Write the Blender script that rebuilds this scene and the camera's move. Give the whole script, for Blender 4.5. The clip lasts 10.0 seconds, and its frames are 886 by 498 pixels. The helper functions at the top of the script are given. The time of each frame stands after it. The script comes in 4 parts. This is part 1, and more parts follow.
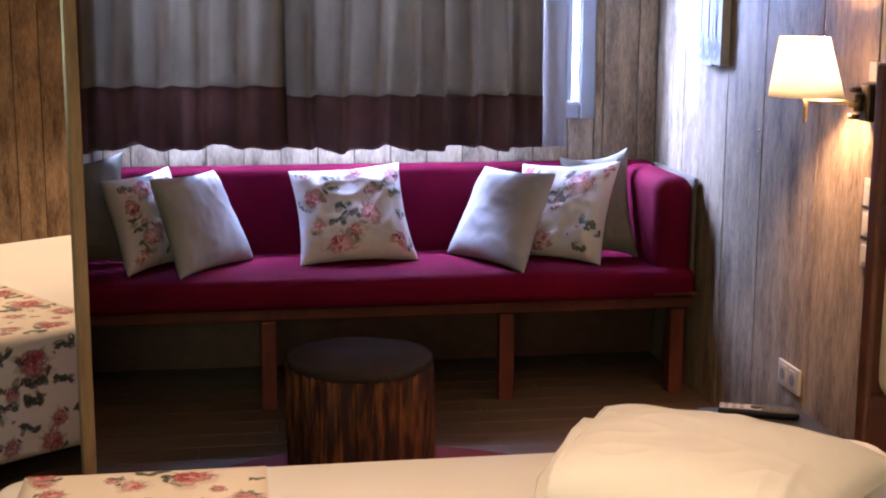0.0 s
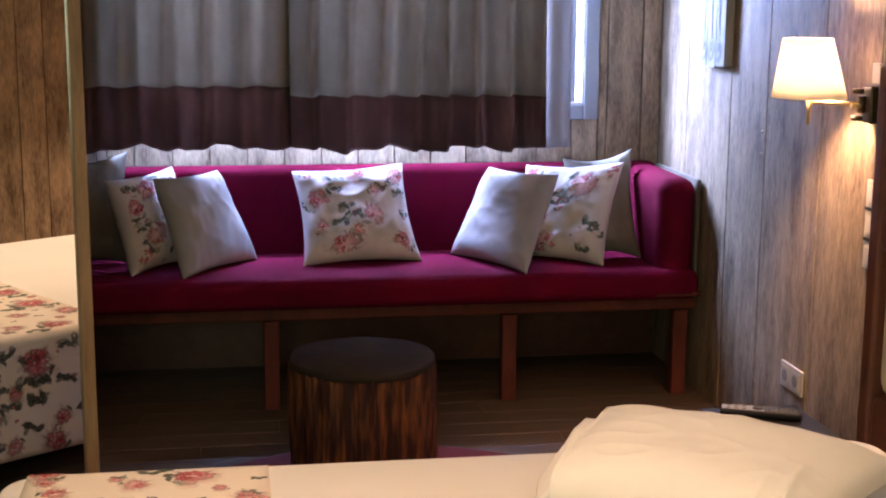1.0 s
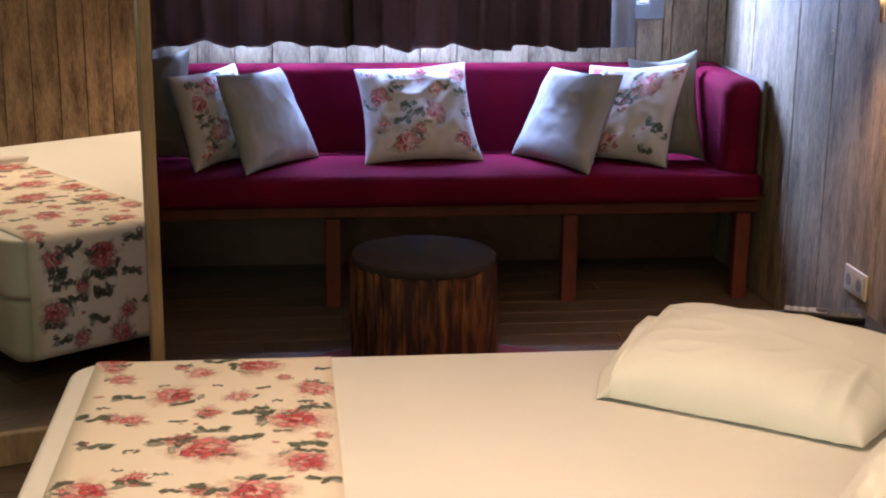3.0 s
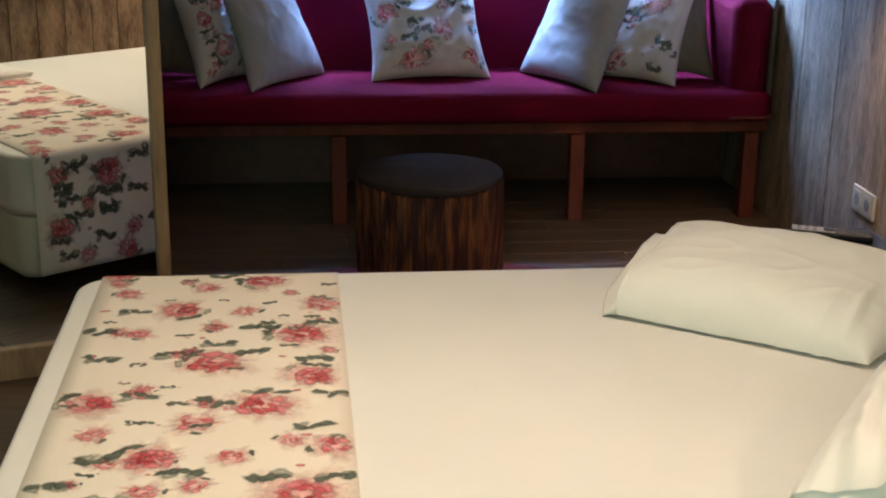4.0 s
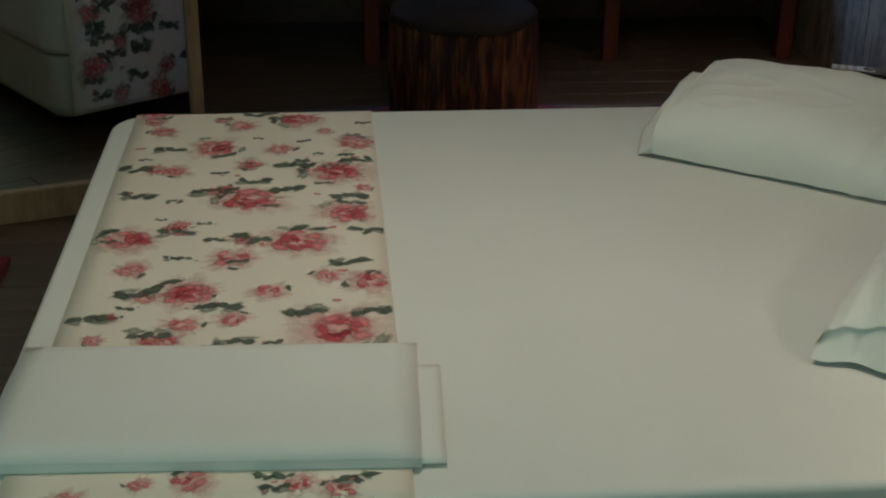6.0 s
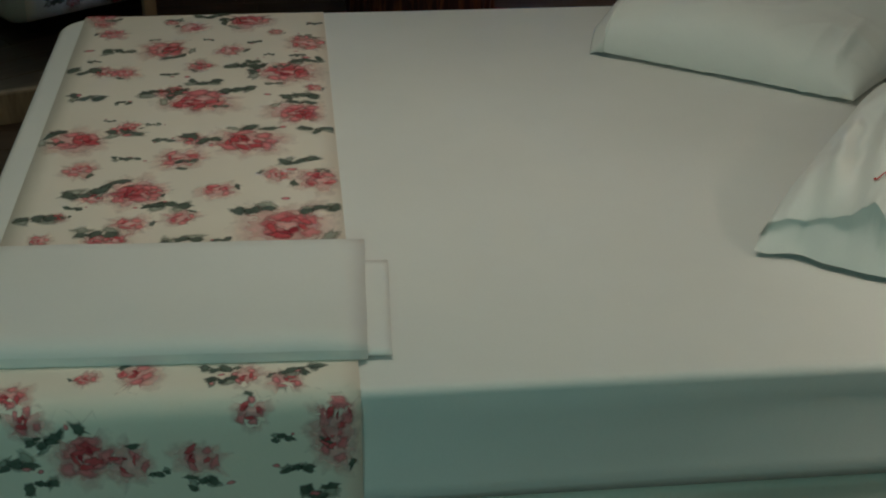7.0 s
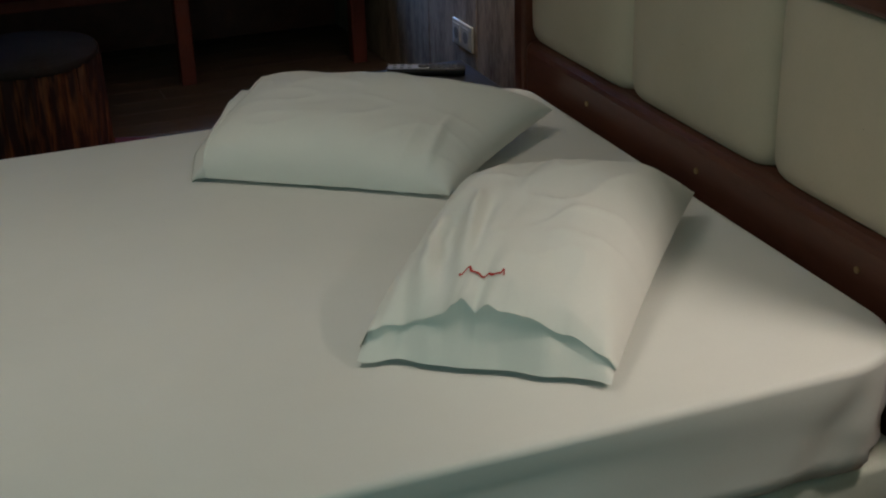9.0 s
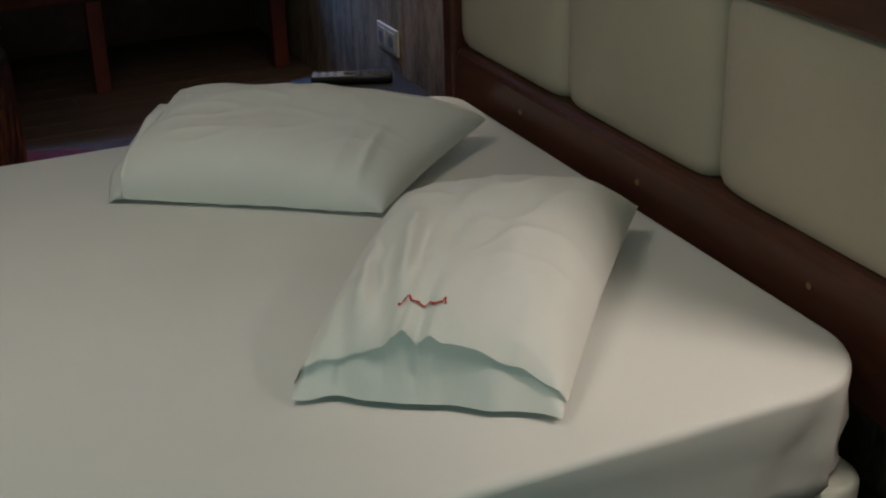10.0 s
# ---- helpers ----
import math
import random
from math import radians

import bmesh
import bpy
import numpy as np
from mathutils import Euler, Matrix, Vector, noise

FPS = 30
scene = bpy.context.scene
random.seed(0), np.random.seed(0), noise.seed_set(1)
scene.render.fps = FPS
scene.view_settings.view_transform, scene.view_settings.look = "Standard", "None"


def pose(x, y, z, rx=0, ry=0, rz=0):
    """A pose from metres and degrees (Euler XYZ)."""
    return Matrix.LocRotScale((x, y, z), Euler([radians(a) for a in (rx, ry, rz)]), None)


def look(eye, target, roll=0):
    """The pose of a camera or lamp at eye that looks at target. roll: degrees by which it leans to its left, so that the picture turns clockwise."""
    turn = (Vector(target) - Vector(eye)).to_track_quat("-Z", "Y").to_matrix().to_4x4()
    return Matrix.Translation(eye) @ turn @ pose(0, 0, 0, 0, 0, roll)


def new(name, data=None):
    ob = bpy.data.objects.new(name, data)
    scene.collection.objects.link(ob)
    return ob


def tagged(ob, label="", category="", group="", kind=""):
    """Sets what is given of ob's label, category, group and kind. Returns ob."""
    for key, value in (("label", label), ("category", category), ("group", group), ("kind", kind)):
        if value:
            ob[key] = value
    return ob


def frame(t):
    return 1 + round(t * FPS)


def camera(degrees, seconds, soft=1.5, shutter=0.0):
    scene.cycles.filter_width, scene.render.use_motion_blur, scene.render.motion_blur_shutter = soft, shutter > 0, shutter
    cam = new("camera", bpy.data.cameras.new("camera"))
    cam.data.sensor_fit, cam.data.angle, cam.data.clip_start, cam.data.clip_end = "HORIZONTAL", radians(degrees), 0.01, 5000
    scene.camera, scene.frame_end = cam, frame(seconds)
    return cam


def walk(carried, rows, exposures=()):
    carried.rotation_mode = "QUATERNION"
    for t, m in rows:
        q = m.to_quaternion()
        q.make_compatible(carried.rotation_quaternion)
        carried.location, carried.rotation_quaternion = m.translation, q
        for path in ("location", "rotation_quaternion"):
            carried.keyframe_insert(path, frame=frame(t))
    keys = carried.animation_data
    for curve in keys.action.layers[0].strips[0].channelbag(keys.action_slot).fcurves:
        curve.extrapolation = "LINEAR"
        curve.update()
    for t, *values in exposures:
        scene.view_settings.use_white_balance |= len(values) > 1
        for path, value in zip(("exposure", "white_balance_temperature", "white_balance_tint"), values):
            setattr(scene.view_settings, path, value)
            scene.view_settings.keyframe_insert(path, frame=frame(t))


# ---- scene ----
# ---- camera and walk ----
cam = camera(36.0, 10.0, soft=2.0)
PATH = [
    (0, pose(-0.000, -0.000, 1.469, 79.28, -0.26, -9.09)),
    (0.5, pose(-0.003, -0.000, 1.470, 79.18, -0.57, -9.06)),
    (1, pose(0.002, -0.005, 1.468, 79.32, -0.40, -8.90)),
    (1.5, pose(-0.008, -0.009, 1.465, 78.93, -0.79, -8.65)),
    (2, pose(-0.004, -0.003, 1.463, 77.74, -0.54, -7.80)),
    (2.5, pose(-0.009, -0.007, 1.453, 76.68, -0.42, -6.87)),
    (4, pose(-0.014, 0.003, 1.428, 72.08, -0.83, -6.09)),
    (4.5, pose(-0.015, 0.005, 1.426, 70.19, -0.79, -5.93)),
    (5, pose(-0.018, 0.012, 1.417, 67.94, -0.88, -5.65)),
    (6.5, look((-0.021, -0.010, 1.414), (0.131, 1.777, 0.533), 0.5)),
    (7, look((0.010, -0.020, 1.397), (0.211, 1.733, 0.455), 0.7)),
    (7.5, look((0.040, -0.020, 1.397), (0.351, 1.718, 0.457), -0.2)),
    (8, look((0.085, -0.030, 1.415), (0.513, 1.692, 0.493), -1.2)),
    (8.5, look((0.119, -0.014, 1.400), (0.692, 1.691, 0.525), -1.5)),
    (9, look((0.167, -0.015, 1.419), (0.810, 1.696, 0.607), -1.7)),
    (9.5, look((0.192, -0.008, 1.410), (0.799, 1.704, 0.572), -1.5)),
    (10, look((0.194, 0.109, 1.414), (0.940, 1.773, 0.592), -1.5)),
]
walk(cam, PATH, [(0.0, 0.99, 7350, 37), (2.5, 0.92, 7050, 33), (4.0, 0.74, 5850, 16), (4.5, 0.60, 5450, 13), (5.0, 0.23, 5200, 6), (5.2, 0.1, 5150, 5), (6.5, -0.71, 4950, 2), (8.0, -0.75, 4900, 3), (10.0, -0.71, 4950, 9)])

# ---- world, daylight ----
world = bpy.data.worlds.new("world")
scene.world = world
world.use_nodes = True
wn = world.node_tree
sky = wn.nodes.new("ShaderNodeTexSky")
sky.sky_type, sky.sun_disc = "NISHITA", False
sky.sun_elevation, sky.sun_rotation = radians(45), radians(150)
wn.nodes["Background"].inputs["Strength"].default_value = 0.1
wn.links.new(sky.outputs[0], wn.nodes["Background"].inputs[0])


def lamp(name, kind, m, watts, colour, size=0.03, size_y=None, spread=None):
    data = bpy.data.lights.new(name, kind)
    data.energy, data.color = watts, colour
    if kind == "AREA":
        data.shape, data.size, data.size_y = "RECTANGLE", size, size_y
        if spread:
            data.spread = radians(spread)
    elif kind == "SUN":
        data.angle = radians(size)
    else:
        data.shadow_soft_size = size
    ob = new(name, data)
    ob.matrix_world = m
    return ob


WARM = (1.0, 0.735, 0.465)
DAY = (0.29, 0.52, 1.0)
lamp("sun", "SUN", pose(0, 0, 20, 40, 0, 150), 2.0, (1.0, 0.95, 0.88), 0.5)
lamp("window_daylight", "AREA", pose(0.06, 5.92, 2.0, -62, 0, 0), 960, DAY, 2.2, 1.0)
lamp("rear_window_daylight", "AREA", pose(-0.35, -0.48, 1.45, 90, 0, 0), 13.5, (0.68, 1.0, 0.68), 1.1, 1.0)
lamp("far_bulb", "POINT", pose(1.565, 3.52, 1.300), 29.0, WARM, 0.03)
lamp("near_bulb", "POINT", pose(1.565, 1.175, 1.272), 33.0, WARM, 0.03)
# fill light over the bed, assumed and out of view; evens out its top
lamp("ceiling_fill", "AREA", pose(0.18, 1.94, 2.285), 8.2, (1.0, 0.76, 0.48), 0.6, 0.6, 118)


# ---- materials ----
def material(name, colour, rough=0.7, second=None, scale=8.0, stretch=(1, 1, 1), bump=0.2, fine=60.0, metal=0.0, per_object=0.0,
             sheen=0.0, amount=1.0, see=0.0, spec=0.5, lo=0.45, hi=0.90, weight=0.35):
    """Two-scale noise between two colours, with relief; stretch sets the grain's direction."""
    m = bpy.data.materials.new(name)
    m.use_nodes = True
    t = m.node_tree
    b = t.nodes["Principled BSDF"]
    L = t.links.new
    co = t.nodes.new("ShaderNodeTexCoord")
    mp = t.nodes.new("ShaderNodeMapping")
    mp.inputs["Scale"].default_value = stretch
    info = t.nodes.new("ShaderNodeObjectInfo")
    mul = t.nodes.new("ShaderNodeMath")
    mul.operation, mul.inputs[1].default_value = "MULTIPLY", 37.0 if per_object else 0.0
    L(info.outputs["Random"], mul.inputs[0])
    L(co.outputs["Object"], mp.inputs["Vector"])
    L(mul.outputs[0], mp.inputs["Location"])
    n1 = t.nodes.new("ShaderNodeTexNoise")
    n1.inputs["Scale"].default_value, n1.inputs["Detail"].default_value, n1.inputs["Roughness"].default_value = scale, 6, 0.6
    n2 = t.nodes.new("ShaderNodeTexNoise")
    n2.inputs["Scale"].default_value, n2.inputs["Detail"].default_value = fine, 3
    L(mp.outputs[0], n1.inputs["Vector"])
    L(mp.outputs[0], n2.inputs["Vector"])
    mixn = t.nodes.new("ShaderNodeMath")
    mixn.operation = "MULTIPLY_ADD"
    mixn.inputs[1].default_value = weight
    L(n2.outputs["Fac"], mixn.inputs[0])
    L(n1.outputs["Fac"], mixn.inputs[2])
    rng = t.nodes.new("ShaderNodeMapRange")
    rng.inputs["From Min"].default_value, rng.inputs["From Max"].default_value = lo, hi
    rng.inputs["To Max"].default_value = amount
    L(mixn.outputs[0], rng.inputs["Value"])
    mix = t.nodes.new("ShaderNodeMix")
    mix.data_type = "RGBA"
    mix.inputs["A"].default_value = (*colour, 1)
    mix.inputs["B"].default_value = (*(second or [c * 0.8 for c in colour]), 1)
    L(rng.outputs[0], mix.inputs["Factor"])
    last = mix.outputs["Result"]
    if per_object:
        hsv = t.nodes.new("ShaderNodeHueSaturation")
        vr = t.nodes.new("ShaderNodeMapRange")
        vr.inputs["To Min"].default_value, vr.inputs["To Max"].default_value = 1 - per_object, 1 + per_object
        L(info.outputs["Random"], vr.inputs["Value"])
        L(vr.outputs[0], hsv.inputs["Value"])
        L(last, hsv.inputs["Color"])
        last = hsv.outputs["Color"]
    L(last, b.inputs["Base Color"])
    b.inputs["Roughness"].default_value, b.inputs["Metallic"].default_value = rough, metal
    b.inputs["Sheen Weight"].default_value, b.inputs["Specular IOR Level"].default_value = sheen, spec
    if bump:
        bp = t.nodes.new("ShaderNodeBump")
        bp.inputs["Strength"].default_value, bp.inputs["Distance"].default_value = bump, 0.004
        L(mixn.outputs[0], bp.inputs["Height"])
        L(bp.outputs[0], b.inputs["Normal"])
    if see:
        tr = t.nodes.new("ShaderNodeBsdfTranslucent")
        L(last, tr.inputs["Color"])
        mx = t.nodes.new("ShaderNodeMixShader")
        mx.inputs[0].default_value = see
        L(b.outputs[0], mx.inputs[1])
        L(tr.outputs[0], mx.inputs[2])
        L(mx.outputs[0], t.nodes["Material Output"].inputs["Surface"])
    return m


WALL_WOOD = material("weathered_plank", (0.36, 0.262, 0.168), 0.6, (0.085, 0.055, 0.035), 3.0, (5.0, 5.0, 1.2), 0.5, 26, per_object=0.07, spec=0.3, weight=0.5, lo=0.55, hi=0.98)
FLOOR_WOOD = material("laminate_floor", (0.108, 0.068, 0.042), 0.5, (0.05, 0.030, 0.019), 4.0, (0.7, 6, 6), 0.15, 25, per_object=0.10, spec=0.3)
FRAME_WOOD = material("brown_frame_wood", (0.30, 0.19, 0.10), 0.5, (0.16, 0.095, 0.05), 6.0, (5, 5, 0.6), 0.2, 30)
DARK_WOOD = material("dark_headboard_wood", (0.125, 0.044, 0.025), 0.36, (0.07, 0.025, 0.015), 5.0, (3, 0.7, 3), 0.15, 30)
BENCH_WOOD = material("reddish_bench_wood", (0.135, 0.031, 0.019), 0.6, (0.075, 0.018, 0.011), 5.0, (3, 3, 0.8), 0.2, 30, spec=0.2)
PLASTER = material("ceiling_paint", (0.72, 0.70, 0.66), 0.9, (0.65, 0.63, 0.6), 3.0, bump=0.1)
CORE = material("wall_core", (0.12, 0.09, 0.065), 0.9)
RED = material("red_upholstery", (0.132, 0.004, 0.020), 0.92, (0.100, 0.003, 0.015), 3.0, bump=0.25, fine=420, spec=0.05)
RUG_RED = material("dark_red_rug", (0.16, 0.012, 0.016), 0.95, (0.10, 0.008, 0.010), 20, bump=0.6, fine=200)
SHEET = material("white_sheet", (0.765, 0.75, 0.72), 0.85, (0.72, 0.705, 0.67), 3.0, bump=0.12, fine=300, sheen=0.1)
CASE = material("white_pillowcase", (0.81, 0.80, 0.76), 0.85, (0.77, 0.76, 0.72), 5.0, bump=0.08, fine=250, sheen=0.1)
BASE_CLOTH = material("bed_base_cloth", (0.66, 0.66, 0.58), 0.9, (0.58, 0.58, 0.50), 4.0, bump=0.1, fine=250)
RUNNER = material("cream_runner_cotton", (0.80, 0.725, 0.625), 0.85, (0.75, 0.675, 0.575), 6.0, bump=0.1, fine=350)
CUSHION_WHITE = material("cream_cushion_cotton", (0.56, 0.49, 0.46), 0.85, (0.50, 0.44, 0.415), 6.0, bump=0.12, fine=300)
CUSHION_GREY = material("pale_grey_cushion_cotton", (0.33, 0.29, 0.28), 0.85, (0.285, 0.25, 0.24), 6.0, bump=0.12, fine=300)
CUSHION_TAUPE = material("taupe_cushion_cotton", (0.17, 0.145, 0.11), 0.85, (0.13, 0.11, 0.085), 6.0, bump=0.12, fine=300)
CURTAIN_GREY = material("grey_curtain", (0.33, 0.285, 0.235), 0.9, (0.25, 0.215, 0.175), 4.0, bump=0.1, fine=300, see=0.46, spec=0.1)
# unseen reflector behind the curtains, brightens the wall below the hem
BOUNCE_WHITE = material("curtain_bounce_white", (0.88, 0.88, 0.87), 0.9, bump=0.0, see=0.23)
LINING = material("pale_curtain_lining", (0.26, 0.24, 0.235), 0.9, (0.22, 0.20, 0.195), 4.0, bump=0.1, fine=300, see=0.1, spec=0.1)
CURTAIN_BROWN = material("brown_curtain_band", (0.19, 0.112, 0.095), 0.9, (0.13, 0.077, 0.066), 4.0, bump=0.1, fine=300, see=0.6, spec=0.1)
PETAL_RED = material("red_petal_print", (0.40, 0.035, 0.050), 0.85, (0.55, 0.12, 0.13), 55, bump=0.0, fine=160)
PETAL_PINK = material("pink_petal_print", (0.64, 0.27, 0.27), 0.85, (0.56, 0.14, 0.16), 45, bump=0.0, fine=140)
PETAL_PALE = material("pale_petal_print", (0.74, 0.50, 0.46), 0.85, (0.71, 0.36, 0.35), 45, bump=0.0, fine=140)
PETAL_DEEP = material("deep_red_petal_print", (0.22, 0.012, 0.028), 0.85, (0.36, 0.03, 0.05), 60, bump=0.0, fine=160)
LEAF = material("green_leaf_print", (0.045, 0.060, 0.048), 0.85, (0.13, 0.15, 0.115), 50, bump=0.0, fine=150)
LEAF_PALE = material("grey_leaf_print", (0.22, 0.235, 0.19), 0.85, (0.42, 0.41, 0.34), 50, bump=0.0, fine=150)
PANEL_CREAM = material("cream_padded_leather", (0.58, 0.51, 0.39), 0.55, (0.52, 0.46, 0.345), 5.0, bump=0.12, fine=180)
BARK = material("stump_bark", (0.030, 0.010, 0.009), 0.55, (0.30, 0.105, 0.028), 4.5, (8, 8, 0.9), 1.0, 12, amount=0.75, spec=0.3, lo=0.60)
STUMP_TOP = material("stump_top_wood", (0.032, 0.021, 0.018), 0.8, (0.020, 0.013, 0.011), 10, bump=0.2, spec=0.2)
METAL = material("dark_bronze", (0.10, 0.075, 0.05), 0.35, bump=0.0, metal=0.9)
BRASS = material("pale_brass", (0.55, 0.42, 0.22), 0.35, bump=0.0, metal=0.9)
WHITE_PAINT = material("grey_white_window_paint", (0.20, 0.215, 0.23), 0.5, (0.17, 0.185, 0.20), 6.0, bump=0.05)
PLASTIC_WHITE = material("white_plastic", (0.50, 0.465, 0.39), 0.4, bump=0.0)
PLASTIC_BLACK = material("black_plastic", (0.016, 0.016, 0.018), 0.55, bump=0.0, spec=0.2)
PLASTIC_GREY = material("grey_plastic_keys", (0.075, 0.075, 0.08), 0.6, bump=0.0, spec=0.2)
SIGN_WOOD = material("whitewashed_sign_wood", (0.40, 0.39, 0.385), 0.7, (0.24, 0.23, 0.22), 5, (4, 4, 0.7), 0.3, 25)
SIGN_INK = material("grey_sign_paint", (0.16, 0.17, 0.18), 0.7, (0.26, 0.26, 0.27), 20, bump=0.0)
RED_THREAD = material("red_thread", (0.55, 0.05, 0.035), 0.8, bump=0.0)
DARK_TOP = material("dark_glass_top", (0.010, 0.010, 0.012), 0.35, bump=0.0, spec=0.22)
SHADE = material("cream_lampshade", (0.88, 0.85, 0.77), 0.8, (0.84, 0.80, 0.72), 6, bump=0.05, fine=300, see=0.58)
GREEN_PAINT = material("green_door_frame_paint", (0.13, 0.24, 0.07), 0.5, (0.09, 0.17, 0.05), 4.0, (3, 3, 0.8), 0.1, 30)
SILVER = material("brushed_silver_plastic", (0.20, 0.20, 0.215), 0.5, bump=0.0, metal=0.3)
MIRROR = material("silvered_mirror", (0.86, 0.87, 0.85), 0.0, (0.86, 0.87, 0.85), bump=0.0, metal=1.0)
SOCKET_WELL = material("pale_grey_plastic", (0.22, 0.21, 0.20), 0.35, bump=0.0)

GLASS = bpy.data.materials.new("window_glass")
GLASS.use_nodes = True
gb = GLASS.node_tree.nodes["Principled BSDF"]
gb.inputs["Transmission Weight"].default_value, gb.inputs["Roughness"].default_value, gb.inputs["IOR"].default_value = 1.0, 0.0, 1.45

GLOW = bpy.data.materials.new("bright_sky")
GLOW.use_nodes = True
ge = GLOW.node_tree.nodes["Principled BSDF"]
ge.inputs["Base Color"].default_value = (0.8, 0.9, 1, 1)
ge.inputs["Emission Color"].default_value, ge.inputs["Emission Strength"].default_value = (0.80, 0.90, 1.0, 1), 3.0


# ---- mesh helpers ----
def soft_edges(m, grain, lo, hi):
    """Lets a print bleed out towards the edge of each brush mark."""
    t = m.node_tree
    at, co, no = t.nodes.new("ShaderNodeAttribute"), t.nodes.new("ShaderNodeTexCoord"), t.nodes.new("ShaderNodeTexNoise")
    at.attribute_name = "fade"
    no.inputs["Scale"].default_value, no.inputs["Detail"].default_value = grain, 4
    ma, rg = t.nodes.new("ShaderNodeMath"), t.nodes.new("ShaderNodeMapRange")
    ma.operation, ma.inputs[1].default_value = "MULTIPLY_ADD", 0.55
    rg.inputs["From Min"].default_value, rg.inputs["From Max"].default_value = lo, hi
    t.links.new(co.outputs["Object"], no.inputs["Vector"])
    t.links.new(no.outputs["Fac"], ma.inputs[0])
    t.links.new(at.outputs["Fac"], ma.inputs[2])
    t.links.new(ma.outputs[0], rg.inputs["Value"])
    t.links.new(rg.outputs[0], t.nodes["Principled BSDF"].inputs["Alpha"])


for ink, ink_lo, ink_hi in ((PETAL_DEEP, .38, .82), (PETAL_RED, .38, .84), (PETAL_PINK, .36, 1.0), (PETAL_PALE, .30, 1.25), (LEAF, .38, .80), (LEAF_PALE, .36, 1.0)):
    soft_edges(ink, 90, ink_lo, ink_hi)


def part(name, bm, mat, parent=None, label=""):
    """Links a bmesh as one mesh object, under a parent if given."""
    me = bpy.data.meshes.new(name)
    bm.to_mesh(me)
    bm.free()
    me.materials.append(mat)
    ob = new(name, me)
    ob.parent = parent
    if label:
        tagged(ob, label)
    return ob


def thing(name, label, category, group="", kind="", at=(0, 0, 0)):
    ob = new(name)
    ob.empty_display_size = 0.1
    ob.location = at
    return tagged(ob, label, category, group, kind)


def smooth(ob):
    for p in ob.data.polygons:
        p.use_smooth = True
    return ob


def box(x0, x1, y0, y1, z0, z1, bevel=0.0, seg=2):
    bm = bmesh.new()
    bmesh.ops.create_cube(bm, size=1)
    for v in bm.verts:
        v.co = (x0 + (v.co.x + .5) * (x1 - x0), y0 + (v.co.y + .5) * (y1 - y0), z0 + (v.co.z + .5) * (z1 - z0))
    if bevel:
        bmesh.ops.bevel(bm, geom=bm.edges[:], offset=bevel, segments=seg, affect="EDGES", profile=0.5)
    return bm


def rod(a, b, r0, r1=None, n=14):
    a, b = Vector(a), Vector(b)
    bm = bmesh.new()
    bmesh.ops.create_cone(bm, cap_ends=True, segments=n, radius1=r0, radius2=r0 if r1 is None else r1, depth=(b - a).length)
    bmesh.ops.transform(bm, matrix=Matrix.Translation((a + b) / 2) @ (b - a).to_track_quat("Z", "Y").to_matrix().to_4x4(), verts=bm.verts[:])
    return bm


def sheet(fn, us, vs, closed=False):
    """A grid of faces over a function of two values."""
    bm = bmesh.new()
    rows = [[bm.verts.new(fn(u, v)) for u in us] for v in vs]
    n = len(us)
    for a, b in zip(rows, rows[1:]):
        for i in range(n if closed else n - 1):
            bm.faces.new((a[i], a[(i + 1) % n], b[(i + 1) % n], b[i]))
    return bm


def steps(a, b, n):
    return [a + (b - a) * i / (n - 1) for i in range(n)]


def solid(ob, thickness, offset=-1.0):
    m = ob.modifiers.new("thickness", "SOLIDIFY")
    m.thickness, m.offset = thickness, offset
    return ob


# ---- room shell ----
XR, YF, XL, YB, TOP = 1.721, 5.306, -1.45, -0.55, 2.35
WIN = (-0.46, 1.465, 0.97, 1.95)
REAR = (-0.92, 0.22, 0.92, 1.98)

floor = tagged(part("floor", box(XL - .1, XR + .1, YB - .1, YF + .1, -0.12, -0.014), CORE), "dark wood laminate floor of narrow boards", "floor", kind="structure")
tagged(part("ceiling", box(XL - .1, XR + .1, YB - .1, YF + .1, TOP, TOP + .1), PLASTER), "plain pale painted ceiling", "ceiling", kind="structure")


def wall_with_hole(name, x0, x1, y0, y1, hole, label):
    """A wall along x with one opening."""
    bm = bmesh.new()
    a, b, c, d = hole
    for bx in ((x0, a, 0, TOP), (b, x1, 0, TOP), (a, b, 0, c), (a, b, d, TOP)):
        t = box(bx[0], bx[1], y0, y1, bx[2], bx[3])
        me = bpy.data.meshes.new("t")
        t.to_mesh(me)
        t.free()
        bm.from_mesh(me)
        bpy.data.meshes.remove(me)
    return tagged(part(name, bm, CORE), label, "wall", kind="structure")


wall_north = wall_with_hole("wall_north", XL - .1, XR + .1, YF + .012, YF + .13, WIN, "weathered wood plank wall with a curtained window")
wall_south = wall_with_hole("wall_south", XL - .1, XR + .1, YB - .13, YB - .012, REAR, "weathered wood plank wall with a window")
wall_east = tagged(part("wall_east", box(XR + .012, XR + .13, YB - .012, YF + .012, 0, TOP), CORE), "weathered wood plank wall behind the bed", "wall", kind="structure")
wall_west = tagged(part("wall_west", box(XL - .13, XL - .012, YB - .012, YF + .012, 0, TOP), CORE), "weathered wood plank wall", "wall", kind="structure")

